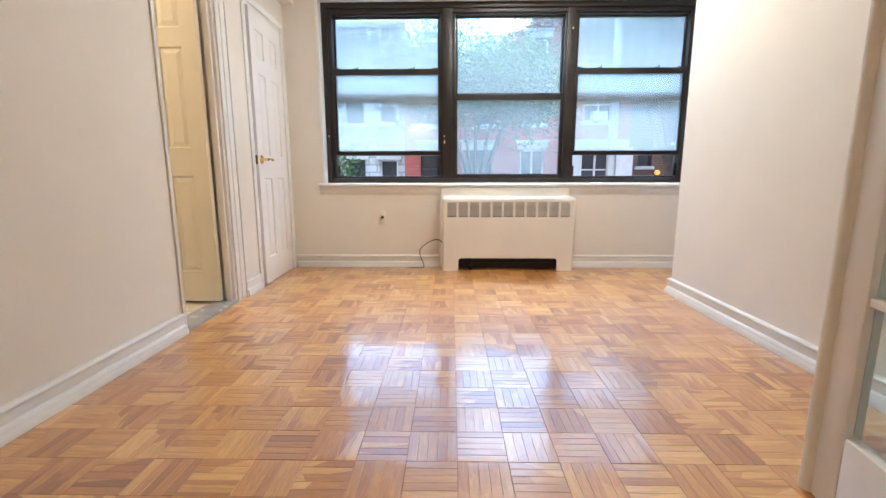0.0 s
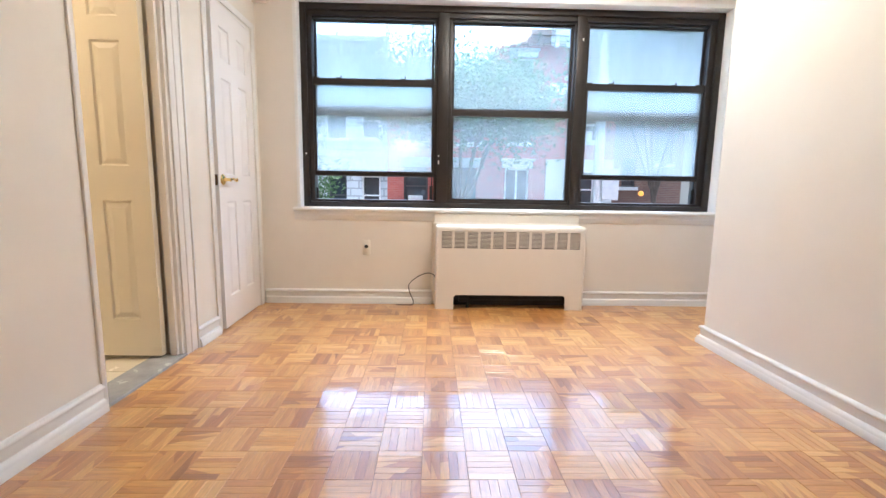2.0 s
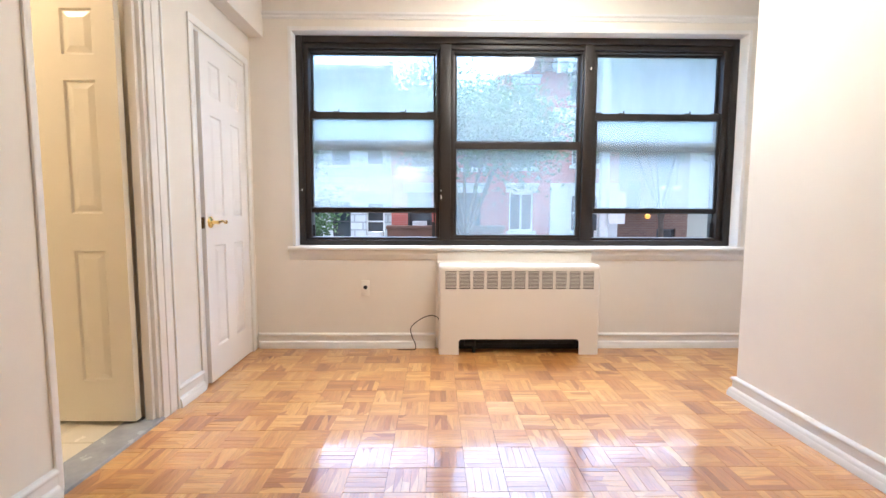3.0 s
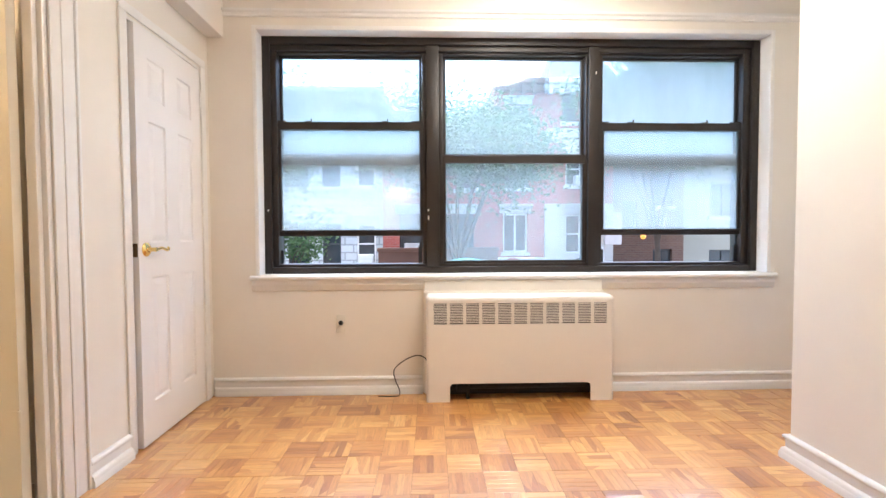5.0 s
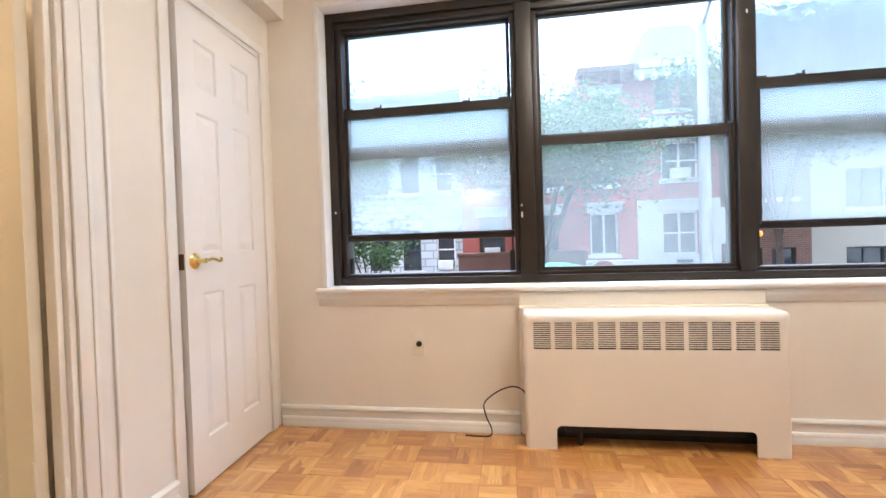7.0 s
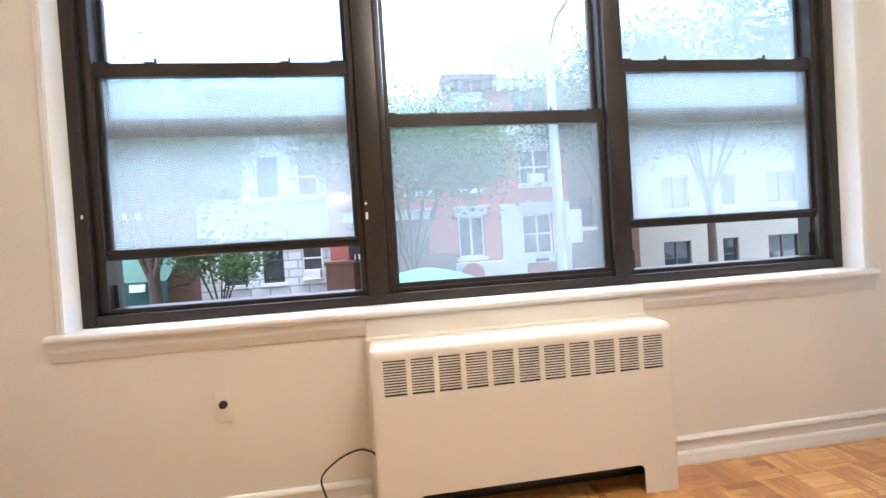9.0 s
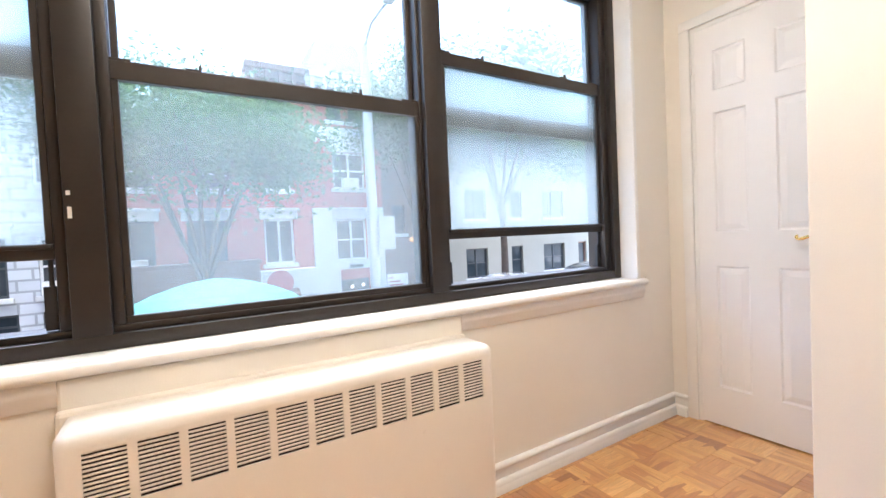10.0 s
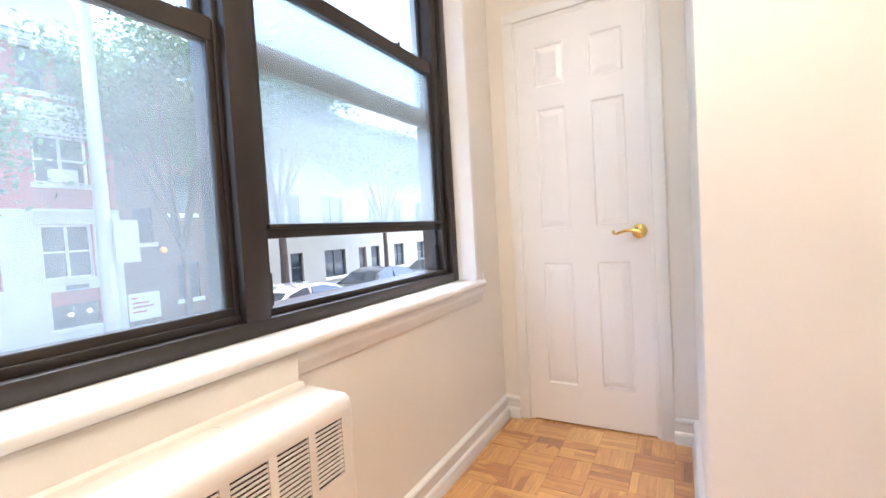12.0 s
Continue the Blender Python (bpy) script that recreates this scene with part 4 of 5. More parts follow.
def house(label, x0, x1, ztop, material, windows, y=FACADE, band=None, cornice=None, depth=9.0, roof_m=M_ROOF):
    """windows: x0, x1, z0, z1, frame material, style, lintel height or None, air conditioner."""
    root = thing("row_house", Matrix.Translation((0, 0, 0)), label, "house")
    bm = bmesh.new()
    holed(bm, (x0, x1), (STREET, ztop), [wd[:4] for wd in windows], y, y + 0.35)
    part("wall", bm, material, root)
    for r in ((x0, y + 0.35, STREET, x0 + 0.3, y + depth, ztop), (x1 - 0.3, y + 0.35, STREET, x1, y + depth, ztop), (x0 + 0.3, y + depth - 0.3, STREET, x1 - 0.3, y + depth, ztop),
              (x0 + 0.3, y + 0.45, STREET, x1 - 0.3, y + 0.5, ztop)):
        part("wall", boxes(r), material, root)
    part("roof", boxes((x0, y + 0.3, ztop, x1, y + depth, ztop + 0.15)), roof_m, root)
    for wd in windows:
        house_window(root, *wd[:4], y, wd[4], wd[5], True, wd[6], wd[7])
    if band:
        part("stone_band", holed(bmesh.new(), (x0 + 0.02, x1 - 0.02), (STREET, band), [(wd[0] - 0.02, wd[1] + 0.02, wd[2] - 0.15, min(wd[3] + 0.4, band)) for wd in windows if wd[2] < band], y - 0.09, y - 0.003), M_LIMESTONE, root, "pale stone ground storey")
    if cornice:
        part("cornice", boxes((x0 - 0.1, y - 0.45, ztop - 0.1, x1 + 0.1, y + 0.3, ztop + 0.12), (x0 - 0.05, y - 0.25, ztop - 0.35, x1 + 0.05, y - 0.002, ztop - 0.1), bevel=0.02), cornice, root)
        for i in range(int((x1 - x0) / 0.45)):
            part("bracket", boxes((x0 + 0.1 + i * 0.45, y - 0.4, ztop - 0.5, x0 + 0.25 + i * 0.45, y - 0.26, ztop - 0.1)), cornice, root)
    return root


W, D = M_FRAMEWHITE, M_FRAMEDARK
house("low red brick row house with white lintels", -1.95, 2.7, 5.0, M_REDBRICK, [
    (-1.27, -0.25, 0.3, 1.9, D, "sash", 0.3, True), (0.63, 1.8, 0.3, 1.9, D, "double", 0.3, False),
    (-1.1, -0.2, 2.9, 4.0, W, "sash", 0.25, False), (1.05, 2.05, 2.9, 4.0, W, "sash", 0.25, False)], cornice=M_BROWNSTONE)
house("tall narrow red brick row house with white lintels", 2.7, 4.7, 7.2, M_REDBRICK, [
    (3.0, 4.02, 0.3, 1.9, W, "french", 0.3, False), (3.12, 4.02, 2.95, 4.0, W, "sash", 0.25, False), (3.2, 4.05, 5.1, 6.35, W, "sash", 0.25, False)], cornice=M_BROWNSTONE)
bay_house = house("red brick row house with a pale stone ground storey", 4.7, 7.6, 7.2, M_REDBRICK, [
    (5.6, 6.85, 0.25, 1.86, W, "double", 0.35, False), (5.6, 6.9, 3.05, 4.45, W, "double", 0.4, True), (5.45, 6.05, 5.65, 6.9, D, "sash", None, False), (6.3, 6.86, 5.65, 6.85, D, "sash", None, False),
    (5.7, 6.9, -1.2, -0.5, D, "double", None, False)], band=2.3, cornice=M_FRAMEWHITE)
part("stone_band", boxes((4.75, FACADE - 0.2, 5.0, 7.55, FACADE - 0.01, 5.35), bevel=0.02), M_LIMESTONE, bay_house, "white dentil band")
for i in range(9):
    part("dentil", boxes((4.85 + i * 0.31, FACADE - 0.17, 4.78, 5.0 + i * 0.31, FACADE - 0.01, 5.0)), M_LIMESTONE, bay_house)
part("vent", boxes((6.05, FACADE - 0.13, -0.06, 6.6, FACADE - 0.06, 0.06), bevel=0.006), M_DARK, bay_house, "dark air vent below the window")
part("stone_band", boxes((4.62, FACADE - 0.34, 6.92, 7.68, FACADE - 0.2, 7.14), bevel=0.02), M_FRAMEWHITE, bay_house, "white cornice band of the bay")
# steep slate cap on the bay
bm = bmesh.new()
vs = [bm.verts.new(p) for p in ((4.7, 18.7, 7.3), (7.6, 18.7, 7.3), (7.6, 22, 7.3), (4.7, 22, 7.3), (5.4, 19.6, 9.0), (6.9, 19.6, 9.0), (6.9, 21.2, 9.0), (5.4, 21.2, 9.0))]
for f in ((0, 1, 5, 4), (1, 2, 6, 5), (2, 3, 7, 6), (3, 0, 4, 7), (4, 5, 6, 7), (3, 2, 1, 0)):
    bm.faces.new([vs[i] for i in f])
part("roof", bm, M_ROOF, bay_house, "steep grey slate cap")
house("dark brown brick house in deep shade", 7.6, 10.6, 5.6, M_BROWNBRICK, [(8.0, 8.6, 1.2, 2.4, D, "sash", None, False), (9.3, 10.1, -0.9, 0.4, D, "sash", None, False), (9.2, 10.1, 2.2, 3.6, D, "sash", None, False)])
rows = []
for x0, x1 in ((11.7, 12.95), (14.45, 15.2), (16.65, 18.2), (20.4, 21.2), (22.7, 23.8), (25.4, 26.3), (28.5, 29.8)):
    for z in (-1.02, 1.75, 4.6):
        rows.append((x0, x1, z, z + 1.38, D, "double" if x1 - x0 > 1 else "sash", None, False))
rows.append((19.3, 19.95, STREET + 0.2, 0.36, M_BROWNSTONE, "plain", None, False))
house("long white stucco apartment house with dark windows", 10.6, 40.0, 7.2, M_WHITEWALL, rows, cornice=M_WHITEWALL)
house("grey rough ashlar house with deep-set windows", -6.6, -1.95, 6.8, M_ASHLAR, [
    (-5.8, -4.95, -0.15, 1.5, D, "sash", 0.3, False), (-4.42, -3.66, -0.15, 1.5, D, "sash", 0.3, False), (-3.02, -2.24, -0.15, 1.5, W, "sash", 0.3, True),
    (-5.8, -4.95, 3.0, 4.5, D, "sash", 0.3, False), (-4.42, -3.66, 3.0, 4.5, D, "sash", 0.3, False), (-3.02, -2.24, 3.0, 4.5, W, "sash", 0.3, False),
    (-4.42, -3.5, -1.3, -0.62, D, "sash", None, False), (-3.0, -2.2, -1.3, -0.62, D, "sash", None, False)], cornice=M_LIMESTONE)
house("dark brick corner house behind a green shop awning", -22.0, -6.6, 6.0, M_BROWNBRICK, [
    (-9.6, -8.2, -1.2, 0.2, D, "double", None, False), (-12.6, -11.2, -1.2, 0.2, D, "double", None, False), (-9.4, -8.4, 2.6, 4.2, W, "sash", 0.25, False), (-12.4, -11.4, 2.6, 4.2, W, "sash", 0.25, False)])
# lit room in the basement of the bay house
for x, z in ((6.05, -0.78), (6.5, -0.74)):
    lamp = thing("wall_lantern", Matrix.Translation((x, FACADE - 0.25, z)), "small lit lantern by the basement window", "lantern")
    bm = bmesh.new()
    bmesh.ops.create_icosphere(bm, subdivisions=2, radius=0.06)
    part("globe", bm, M_HEADLAMP, lamp)
    part("arm", boxes((-0.015, 0.04, -0.02, 0.015, 0.25, 0.02)), M_DARK, lamp)

awn = thing("shop_awning", Matrix.Translation((0, 0, 0)), "dark green canvas shop awning", "awning")
bm = bmesh.new()
for x0, x1 in ((-14.0, -6.9),):
    vs = [bm.verts.new(p) for p in ((x0, 19, 1.7), (x1, 19, 1.7), (x1, 17.2, 0.3), (x0, 17.2, 0.3), (x0, 17.2, -0.5), (x1, 17.2, -0.5), (x0, 19, 1.6), (x1, 19, 1.6), (x0, 17.25, 0.25), (x1, 17.25, 0.25))]
    for f in ((0, 1, 2, 3), (3, 2, 5, 4), (7, 6, 8, 9), (0, 3, 8, 6), (1, 7, 9, 2)):
        bm.faces.new([vs[i] for i in f])
part("canopy", bm, M_GREENAWN, awn)
part("name_board", boxes((-8.0, 17.155, -0.02, -7.53, 17.195, 0.22), bevel=0.006), M_FRAMEWHITE, awn, "small white board")
for x in (-13.9, -7.0):
    part("arm", boxes((x - 0.03, 17.25, 0.0, x + 0.03, 19.0, 0.06)), M_DARK, awn)

stoop = thing("stoop", Matrix.Translation((0, 0, 0)), "brownstone stoop wall and steps before the red house", "stoop")
part("parapet", boxes((-1.95, 17.4, STREET, 2.55, 17.75, 0.42), (-2.0, 17.35, 0.42, 2.6, 17.8, 0.55), bevel=0.02), M_BROWNSTONE, stoop)
part("base_wall", boxes((2.62, 18.3, STREET, 4.6, 18.95, 0.1), bevel=0.02), M_LIMESTONE, stoop)
for i in range(6):
    part("step", boxes((2.65, 17.1 + 0.2 * i, STREET, 3.9, 17.3 + 0.2 * i, STREET + 0.14 + 0.17 * (i + 1)), bevel=0.008), M_BROWNSTONE, stoop)


# ---- trees ----
def tree(x, y, height, spread, seed, base=STREET + 0.12, low=0.35, leaves=5200, trunk=0.13, bare=0.5, label="street tree with a loose green crown"):
    rnd = random.Random(seed)
    root = thing("tree", Matrix.Translation((x, y, base)), label, "tree")
    bm = bmesh.new()
    fork = height * low
    tube(bm, [(0, 0, 0), (0.05, 0.02, fork * 0.5), (0, 0, fork)], [trunk, trunk * 0.8, trunk * 0.7], 10)
    tips = []
    for k in range(9):
        a = 2 * math.pi * k / 9 + rnd.uniform(-0.3, 0.3)
        rr = spread * rnd.uniform(0.45, 0.95)
        zt = height * rnd.uniform(0.62, 0.98)
        p0 = Vector((0, 0, fork * rnd.uniform(0.75, 1.0)))
        p2 = Vector((rr * math.cos(a), rr * math.sin(a), zt))
        p1 = p0.lerp(p2, 0.45) + Vector((rnd.uniform(-0.2, 0.2), rnd.uniform(-0.2, 0.2), 0.12 * height))
        tube(bm, [p0, p0.lerp(p1, 0.5), p1, p1.lerp(p2, 0.5), p2], [trunk * 0.45, trunk * 0.36, trunk * 0.26, trunk * 0.16, trunk * 0.06], 7)
        for q in range(5):
            s = p1.lerp(p2, rnd.uniform(0.0, 0.95))
            e = s + Vector((rnd.uniform(-1, 1), rnd.uniform(-1, 1), rnd.uniform(-0.1, 0.8))) * spread * 0.35
            tube(bm, [s, s.lerp(e, 0.5) + Vector((0, 0, 0.05)), e], [trunk * 0.14, trunk * 0.09, trunk * 0.03], 5)
            tips += [e, s.lerp(e, 0.6)]
        tips.append(p2)
    smooth(part("trunk", bm, M_BARK, root), 60)
    verts, faces = [], []
    for i in range(int(leaves * 1.7)):
        c = rnd.choice(tips)
        if c.z < height * bare and rnd.random() < 0.75:
            continue
        c = c + Vector((rnd.gauss(0, 1), rnd.gauss(0, 1), rnd.gauss(0, 0.75))) * spread * 0.2
        s = rnd.uniform(0.05, 0.10)
        u = Vector((rnd.uniform(-1, 1), rnd.uniform(-1, 1), rnd.uniform(-0.6, 0.6))).normalized()
        v = u.orthogonal().normalized()
        v = (v * rnd.uniform(-1, 1) + u.cross(v) * rnd.uniform(-1, 1)).normalized() * s * 0.5
        n = len(verts)
        bend = u.cross(v).normalized() * s * 0.2
        verts += [tuple(c - u * s), tuple(c + v + bend), tuple(c + u * s), tuple(c - v + bend)]
        faces += [(n, n + 1, n + 2), (n, n + 2, n + 3)]
    me = bpy.data.meshes.new("crown")
    me.from_pydata(verts, [], faces)
    me.materials.append(M_LEAF)
    crown = new("crown", me)
    crown.parent = root
    crown["label"] = "loose crown of small green leaves"
    return root


tree(0.9, 15.4, 7.6, 3.1, 3, low=0.22, leaves=17000, bare=0.62)
tree(8.2, 16.6, 9.5, 2.6, 5, low=0.3, leaves=14000, label="tall street tree with a pale thin crown")
tree(10.6, 15.0, 8.5, 2.8, 8, low=0.45, leaves=11000, trunk=0.16, label="street tree with a dark trunk before the white house")
tree(17.5, 15.8, 8.0, 2.6, 11, low=0.4, leaves=4000)
tree(-6.2, 15.0, 7.5, 2.6, 13, low=0.3, leaves=8500, trunk=0.2, bare=0.2, label="street tree with a thick forked trunk")
tree(-4.6, 15.2, 3.3, 1.25, 17, low=0.3, leaves=1100, trunk=0.06, bare=0.25, label="small young tree before the grey house")


# ---- street furniture ----
umb = thing("market_umbrella", Matrix.Translation((0.68, 9.25, STREET + 0.14)), "round teal canvas market umbrella on the pavement", "umbrella")
bm = bmesh.new()
lathe(bm, [(0.0, 2.16), (0.12, 2.15), (0.4, 2.1), (0.75, 1.99), (1.02, 1.86), (1.12, 1.78), (1.11, 1.77), (0.7, 1.96), (0.3, 2.08), (0.0, 2.12)], 32)
smooth(part("canopy", bm, M_TEAL, umb, "domed teal canopy"), 50)
bm = bmesh.new()
tube(bm, [(0, 0, 0.05), (0, 0, 2.15)], 0.022, 10)
part("pole", bm, M_STEEL, umb)
bm = bmesh.new()
lathe(bm, [(0.28, 0), (0.28, 0.05), (0.05, 0.08), (0.04, 0.12)], 24)
part("base_plate", bm, M_DARK, umb)
for k in range(8):
    a = math.pi / 4 * k
    bm = bmesh.new()
    tube(bm, [(0.02 * math.cos(a), 0.02 * math.sin(a), 2.09), (1.05 * math.cos(a), 1.05 * math.sin(a), 1.79)], 0.008, 5)
    part("rib", bm, M_STEEL, umb)

lamp_post = thing("street_lamp", Matrix.Translation((5.45, 15.0, STREET)), "tall grey steel lamp post with a square sign", "street lamp")
bm = bmesh.new()
tube(bm, [(0, 0, 0), (0, 0, 0.9), (0, 0, 8.6)], [0.19, 0.165, 0.13], 16)
smooth(part("pole", bm, M_STEEL, lamp_post), 60)
part("sign", boxes((0.1, -0.22, 2.4, 0.64, -0.19, 3.42), bevel=0.01), M_STEEL, lamp_post, "pale metal sign plate")
bm = bmesh.new()
tube(bm, [(0, 0, 8.5), (0, -0.6, 9.0), (0, -1.8, 9.1)], [0.06, 0.05, 0.045], 10)
part("arm", bm, M_STEEL, lamp_post)
part("lamp_head", boxes((-0.15, -2.3, 9.02, 0.15, -1.7, 9.16), bevel=0.03), M_STEEL, lamp_post)

disc = thing("round_sign", Matrix.Translation((2.72, 15.3, STREET)), "round dull red sign on a thin post", "sign")
bm = bmesh.new()
lathe(bm, [(0.0, -0.01), (0.36, -0.01), (0.36, 0.01), (0.0, 0.01)], 28, Matrix.Translation((0, 0, 1.62)) @ Matrix.Rotation(radians(90), 4, "X"))
part("plate", bm, M_SIGNRED, disc)
bm = bmesh.new()
tube(bm, [(0, 0.04, 0), (0, 0.04, 1.9)], 0.03, 8)
part("post", bm, M_STEEL, disc)

board = thing("sign_board", Matrix.Translation((7.17, 17.0, STREET + 0.14)), "white sign board with red writing on two short posts", "sign")
part("board", boxes((-0.42, -0.02, 0.5, 0.42, 0.02, 1.28), bevel=0.005), M_SIGNWHITE, board)
for z, a, b in ((1.12, -0.36, -0.2), (0.98, -0.34, 0.1), (0.86, -0.34, 0.22), (0.72, -0.34, 0.02)):
    part("line_of_writing", boxes((a, -0.024, z, b, -0.0195, z + 0.05)), M_SIGNRED, board, "dull red bar of unreadable writing")
for x in (-0.25, 0.25):
    part("post", boxes((x - 0.03, 0.02, 0, x + 0.03, 0.06, 1.25)), M_DARK, board)

lan = thing("wall_lantern", Matrix.Translation((8.72, FACADE - 0.35, 0.93)), "orange lit wall lantern on the dark house", "lantern")
bm = bmesh.new()
bmesh.ops.create_icosphere(bm, subdivisions=2, radius=0.11)
part("globe", bm, M_STREETLAMP, lan, "glowing orange globe")
part("arm", boxes((-0.02, 0.08, -0.03, 0.02, 0.35, 0.03)), M_DARK, lan)


# ---- parked cars ----
def car(x, y, paint, label, lit=False):
    root = thing("car", Matrix.Translation((x, y, STREET)), label, "car", "parked cars")
    side = [(-2.2, 0.35), (-2.22, 0.62), (-2.1, 0.86), (-1.35, 0.93), (-0.75, 1.32), (-0.2, 1.45), (0.55, 1.44), (1.15, 1.3), (1.65, 0.98), (2.15, 0.9), (2.25, 0.65), (2.2, 0.35)]

    def half_width(z):
        return 0.88 if z < 0.95 else 0.88 - (z - 0.95) * 0.42

    bm = bmesh.new()
    ys = []
    for s in (-1, 1):
        ys.append([bm.verts.new((px, s * half_width(pz), pz)) for px, pz in side])
    n = len(side)
    for i in range(n):
        j = (i + 1) % n
        bm.faces.new((ys[0][i], ys[0][j], ys[1][j], ys[1][i]))
    bm.faces.new(ys[0])
    bm.faces.new(ys[1][::-1])
    bmesh.ops.bevel(bm, geom=[e for e in bm.edges if not e.is_boundary], offset=0.05, segments=2, affect="EDGES")
    smooth(part("body", bm, paint, root), 50)
    for s in (-1, 1):
        for pts in ([(-1.1, 1.0), (-0.7, 1.27), (-0.22, 1.38), (-0.05, 1.38), (-0.05, 0.98)], [(0.05, 0.98), (0.05, 1.38), (0.55, 1.37), (1.05, 1.26), (1.38, 1.02)]):
            bm = bmesh.new()
            a = [bm.verts.new((px, s * (half_width(pz) + 0.006), pz)) for px, pz in pts]
            b = [bm.verts.new((px, s * (half_width(pz) - 0.03), pz)) for px, pz in pts]
            bm.faces.new(a)
            bm.faces.new(b[::-1])
            for i in range(len(pts)):
                j = (i + 1) % len(pts)
                bm.faces.new((a[i], a[j], b[j], b[i]))
            part("side_window", bm, M_CARGLASS, root)
        for wx in (-1.35, 1.4):
            m = Matrix.Translation((wx, s * 0.8, 0.32)) @ Matrix.Rotation(radians(90), 4, "X")
            bm = bmesh.new()
            lathe(bm, [(0.2, -0.1), (0.3, -0.1), (0.32, -0.07), (0.32, 0.07), (0.3, 0.1), (0.2, 0.1)], 24, m)
            tyre = part("tyre", bm, M_BLACK, root)
            bm = bmesh.new()
            lathe(bm, [(0.2, -0.105), (0.21, 0.105), (0.05, 0.09)], 20, m)
            part("rim", bm, M_STEEL, tyre)
    for pts in ([(-1.3, 0.965), (-0.78, 1.315)], [(1.2, 1.29), (1.62, 1.015)]):
        (ax, az), (bx, bz) = pts
        bm = bmesh.new()
        nx, nz = (az - bz), (bx - ax)
        ln = math.hypot(nx, nz)
        nx, nz = nx / ln * 0.008, nz / ln * 0.008
        q = [(ax + nx, -half_width(az) + 0.08, az + nz), (ax + nx, half_width(az) - 0.08, az + nz), (bx + nx, half_width(bz) - 0.08, bz + nz), (bx + nx, -half_width(bz) + 0.08, bz + nz)]
        a = [bm.verts.new(p) for p in q]
        b = [bm.verts.new((p[0] - nx * 4, p[1], p[2] - nz * 4)) for p in q]
        bm.faces.new(a)
        bm.faces.new(b[::-1])
        for i in range(4):
            bm.faces.new((a[i], a[(i + 1) % 4], b[(i + 1) % 4], b[i]))
        part("windscreen", bm, M_CARGLASS, root)
    for s in (-0.62, 0.62):
        bm = bmesh.new()
        bmesh.ops.create_icosphere(bm, subdivisions=2, radius=0.1, matrix=Matrix.Translation((2.2, s, 0.68)) @ Matrix.Diagonal((0.5, 1.2, 0.8, 1)))
        part("headlight", bm, M_HEADLAMP if lit else M_STEEL, root)
    return root


car(9.0, 12.9, M_CARSILVER, "silver parked car at the kerb")
car(14.0, 13.7, M_CARDARK, "dark parked car across the street")
car(19.2, 14.0, M_CARDARK, "dark parked car across the street")
car(-6.6, 13.8, M_CARDARK, "dark car with lit headlights in the street", True)

# ---- parquet: blocks of five oak fingers, laid in turns along x and along y ----
floor_ob = bpy.data.objects["floor"]
PITCH, PX, PY, FINGERS = 0.153, 0.078, 1.182, 5


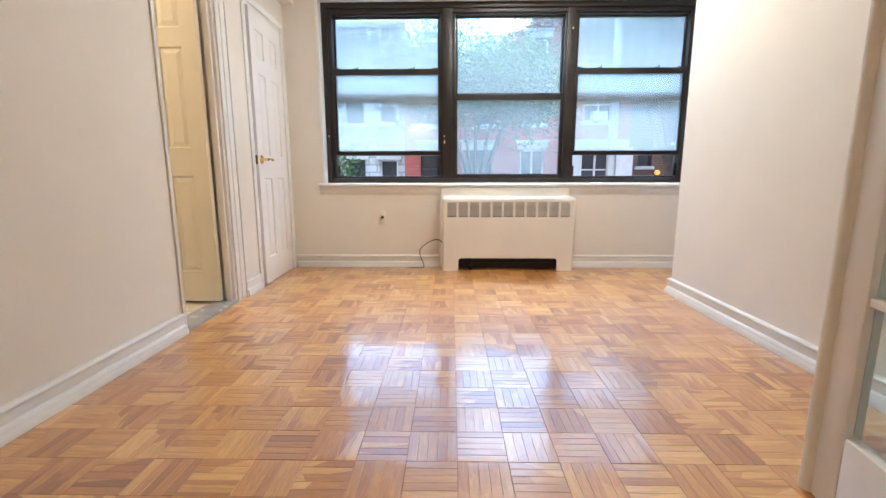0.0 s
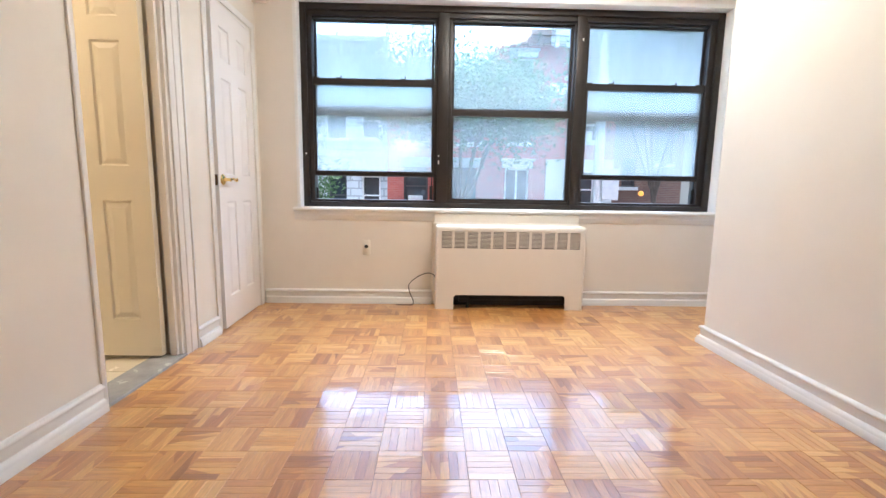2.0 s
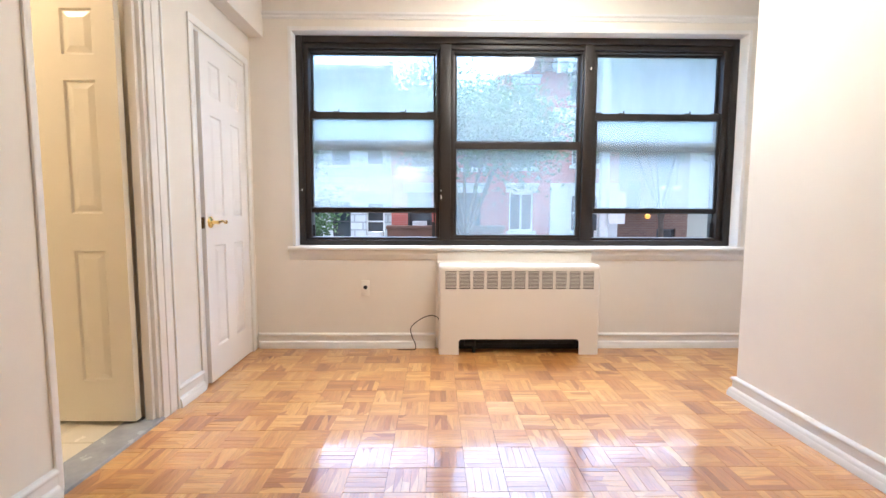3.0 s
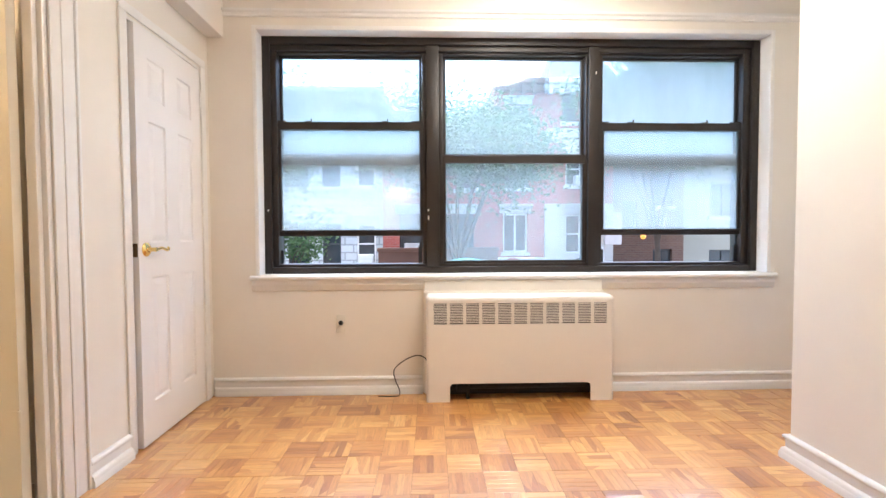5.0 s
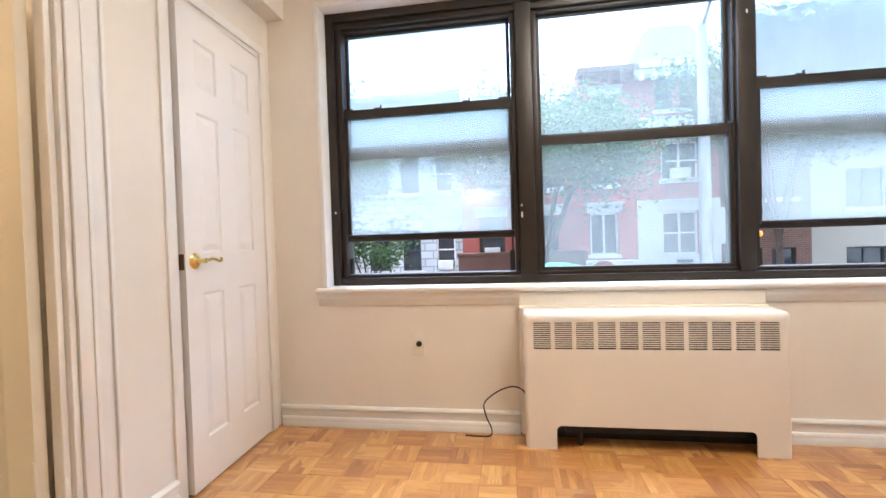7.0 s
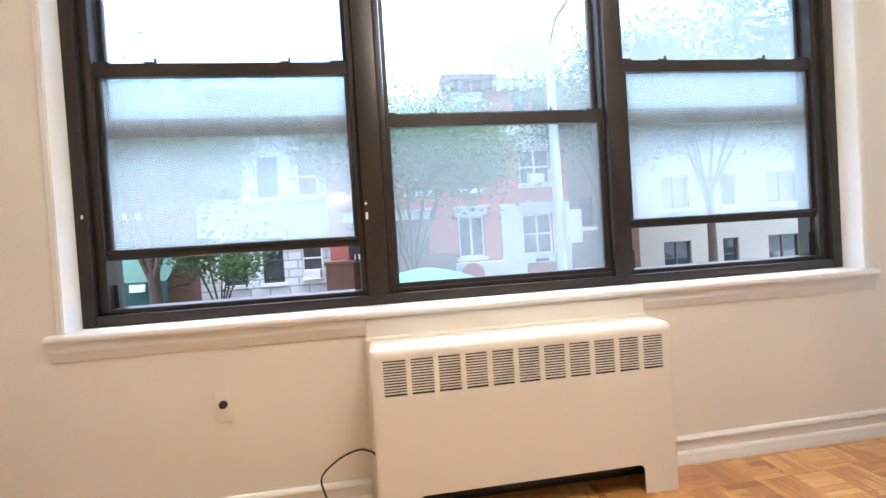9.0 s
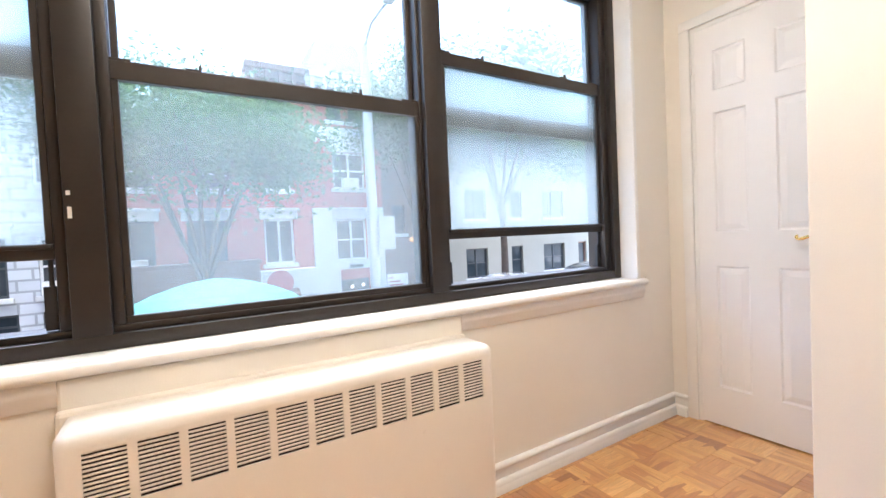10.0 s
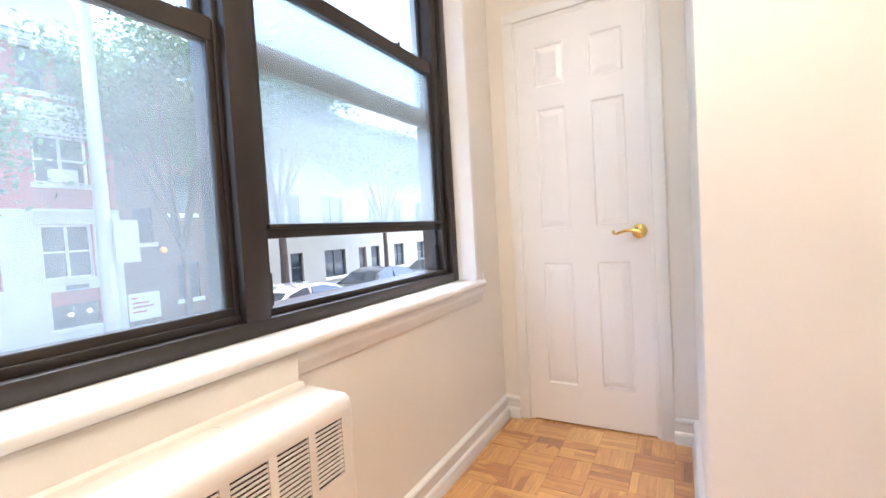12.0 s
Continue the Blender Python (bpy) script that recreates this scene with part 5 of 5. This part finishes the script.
def block_verts(seed):
    """Five fingers along x, each a low box with chamfered top edges and its own slight height and tilt."""
    rnd = random.Random(seed)
    verts, faces = [], []
    half, fw = PITCH / 2 - 0.0004, (PITCH - 0.0008) / FINGERS
    for k in range(FINGERS):
        a, b = -half + k * fw + 0.00015, -half + (k + 1) * fw - 0.00015
        dz, tilt, pitch = rnd.uniform(-0.0003, 0.0003), rnd.uniform(-0.00018, 0.00018), rnd.uniform(-0.00035, 0.00035)
        c, base = 0.0008, len(verts)
        for z, e in ((-0.009, 0), (-0.0005, 0), (0.0, c)):
            for sx, y in ((-1, a + e), (1, a + e), (1, b - e), (-1, b - e)):
                top = dz + (tilt if y > (a + b) / 2 else -tilt) + pitch * sx if z > -0.005 else 0
                verts.append((sx * (half - e), y, z + top))
        for r in (0, 4):
            for i in range(4):
                j = (i + 1) % 4
                faces.append((base + r + i, base + r + j, base + r + 4 + j, base + r + 4 + i))
        faces.append((base + 8, base + 9, base + 10, base + 11))
    return verts, faces


BLOCKS = []
for s in range(10):
    v, f = block_verts(s)
    me = bpy.data.meshes.new("parquet_block")
    me.from_pydata(v, [], f)
    me.materials.append(M_PARQUET)
    BLOCKS.append((me, v, f))

rnd = random.Random(7)
rest = {0: ([], []), 1: ([], [])}
for i in range(-10, 18):
    for j in range(-38, 20):
        x, y = PX + (i + 0.5) * PITCH, PY + (j + 0.5) * PITCH
        if y > FAR + 0.07 or y < BACK or x < LEFT - 0.07 or x > ALCOVE + 0.07 or (x > RIGHT + 0.07 and 0.4 < y < PIER_END - 0.07):
            continue
        turn = ((i + j) % 2) * 90 + rnd.choice((0, 180))
        m = Matrix.Translation((x, y, rnd.uniform(-0.0002, 0.0002))) @ Matrix.Rotation(radians(turn), 4, "Z") @ Matrix.Rotation(rnd.uniform(-0.006, 0.006), 4, "X") @ Matrix.Rotation(rnd.uniform(-0.006, 0.006), 4, "Y")
        me, v, f = BLOCKS[rnd.randrange(10)]
        if 1.0 < y < 3.3 and -1.35 < x < 1.62:
            b = new("parquet_block", me)
            b.parent = floor_ob
            b.matrix_basis = m
        else:
            odd = (i + j) % 2
            lv, lf = rest[odd]
            n, mm = len(lv), Matrix.Rotation(radians(-90 * odd), 4, "Z") @ m
            lv += [tuple(mm @ Vector(p)) for p in v]
            lf += [tuple(n + q for q in g) for g in f]
for odd, (lv, lf) in rest.items():
    me = bpy.data.meshes.new("parquet")
    me.from_pydata(lv, [], lf)
    me.materials.append(M_PARQUET)
    ob = new("parquet", me)
    ob.parent = floor_ob
    ob.rotation_euler = (0, 0, radians(90 * odd))
    tagged(ob, "glossy oak finger parquet towards the walls", kind="stuff")
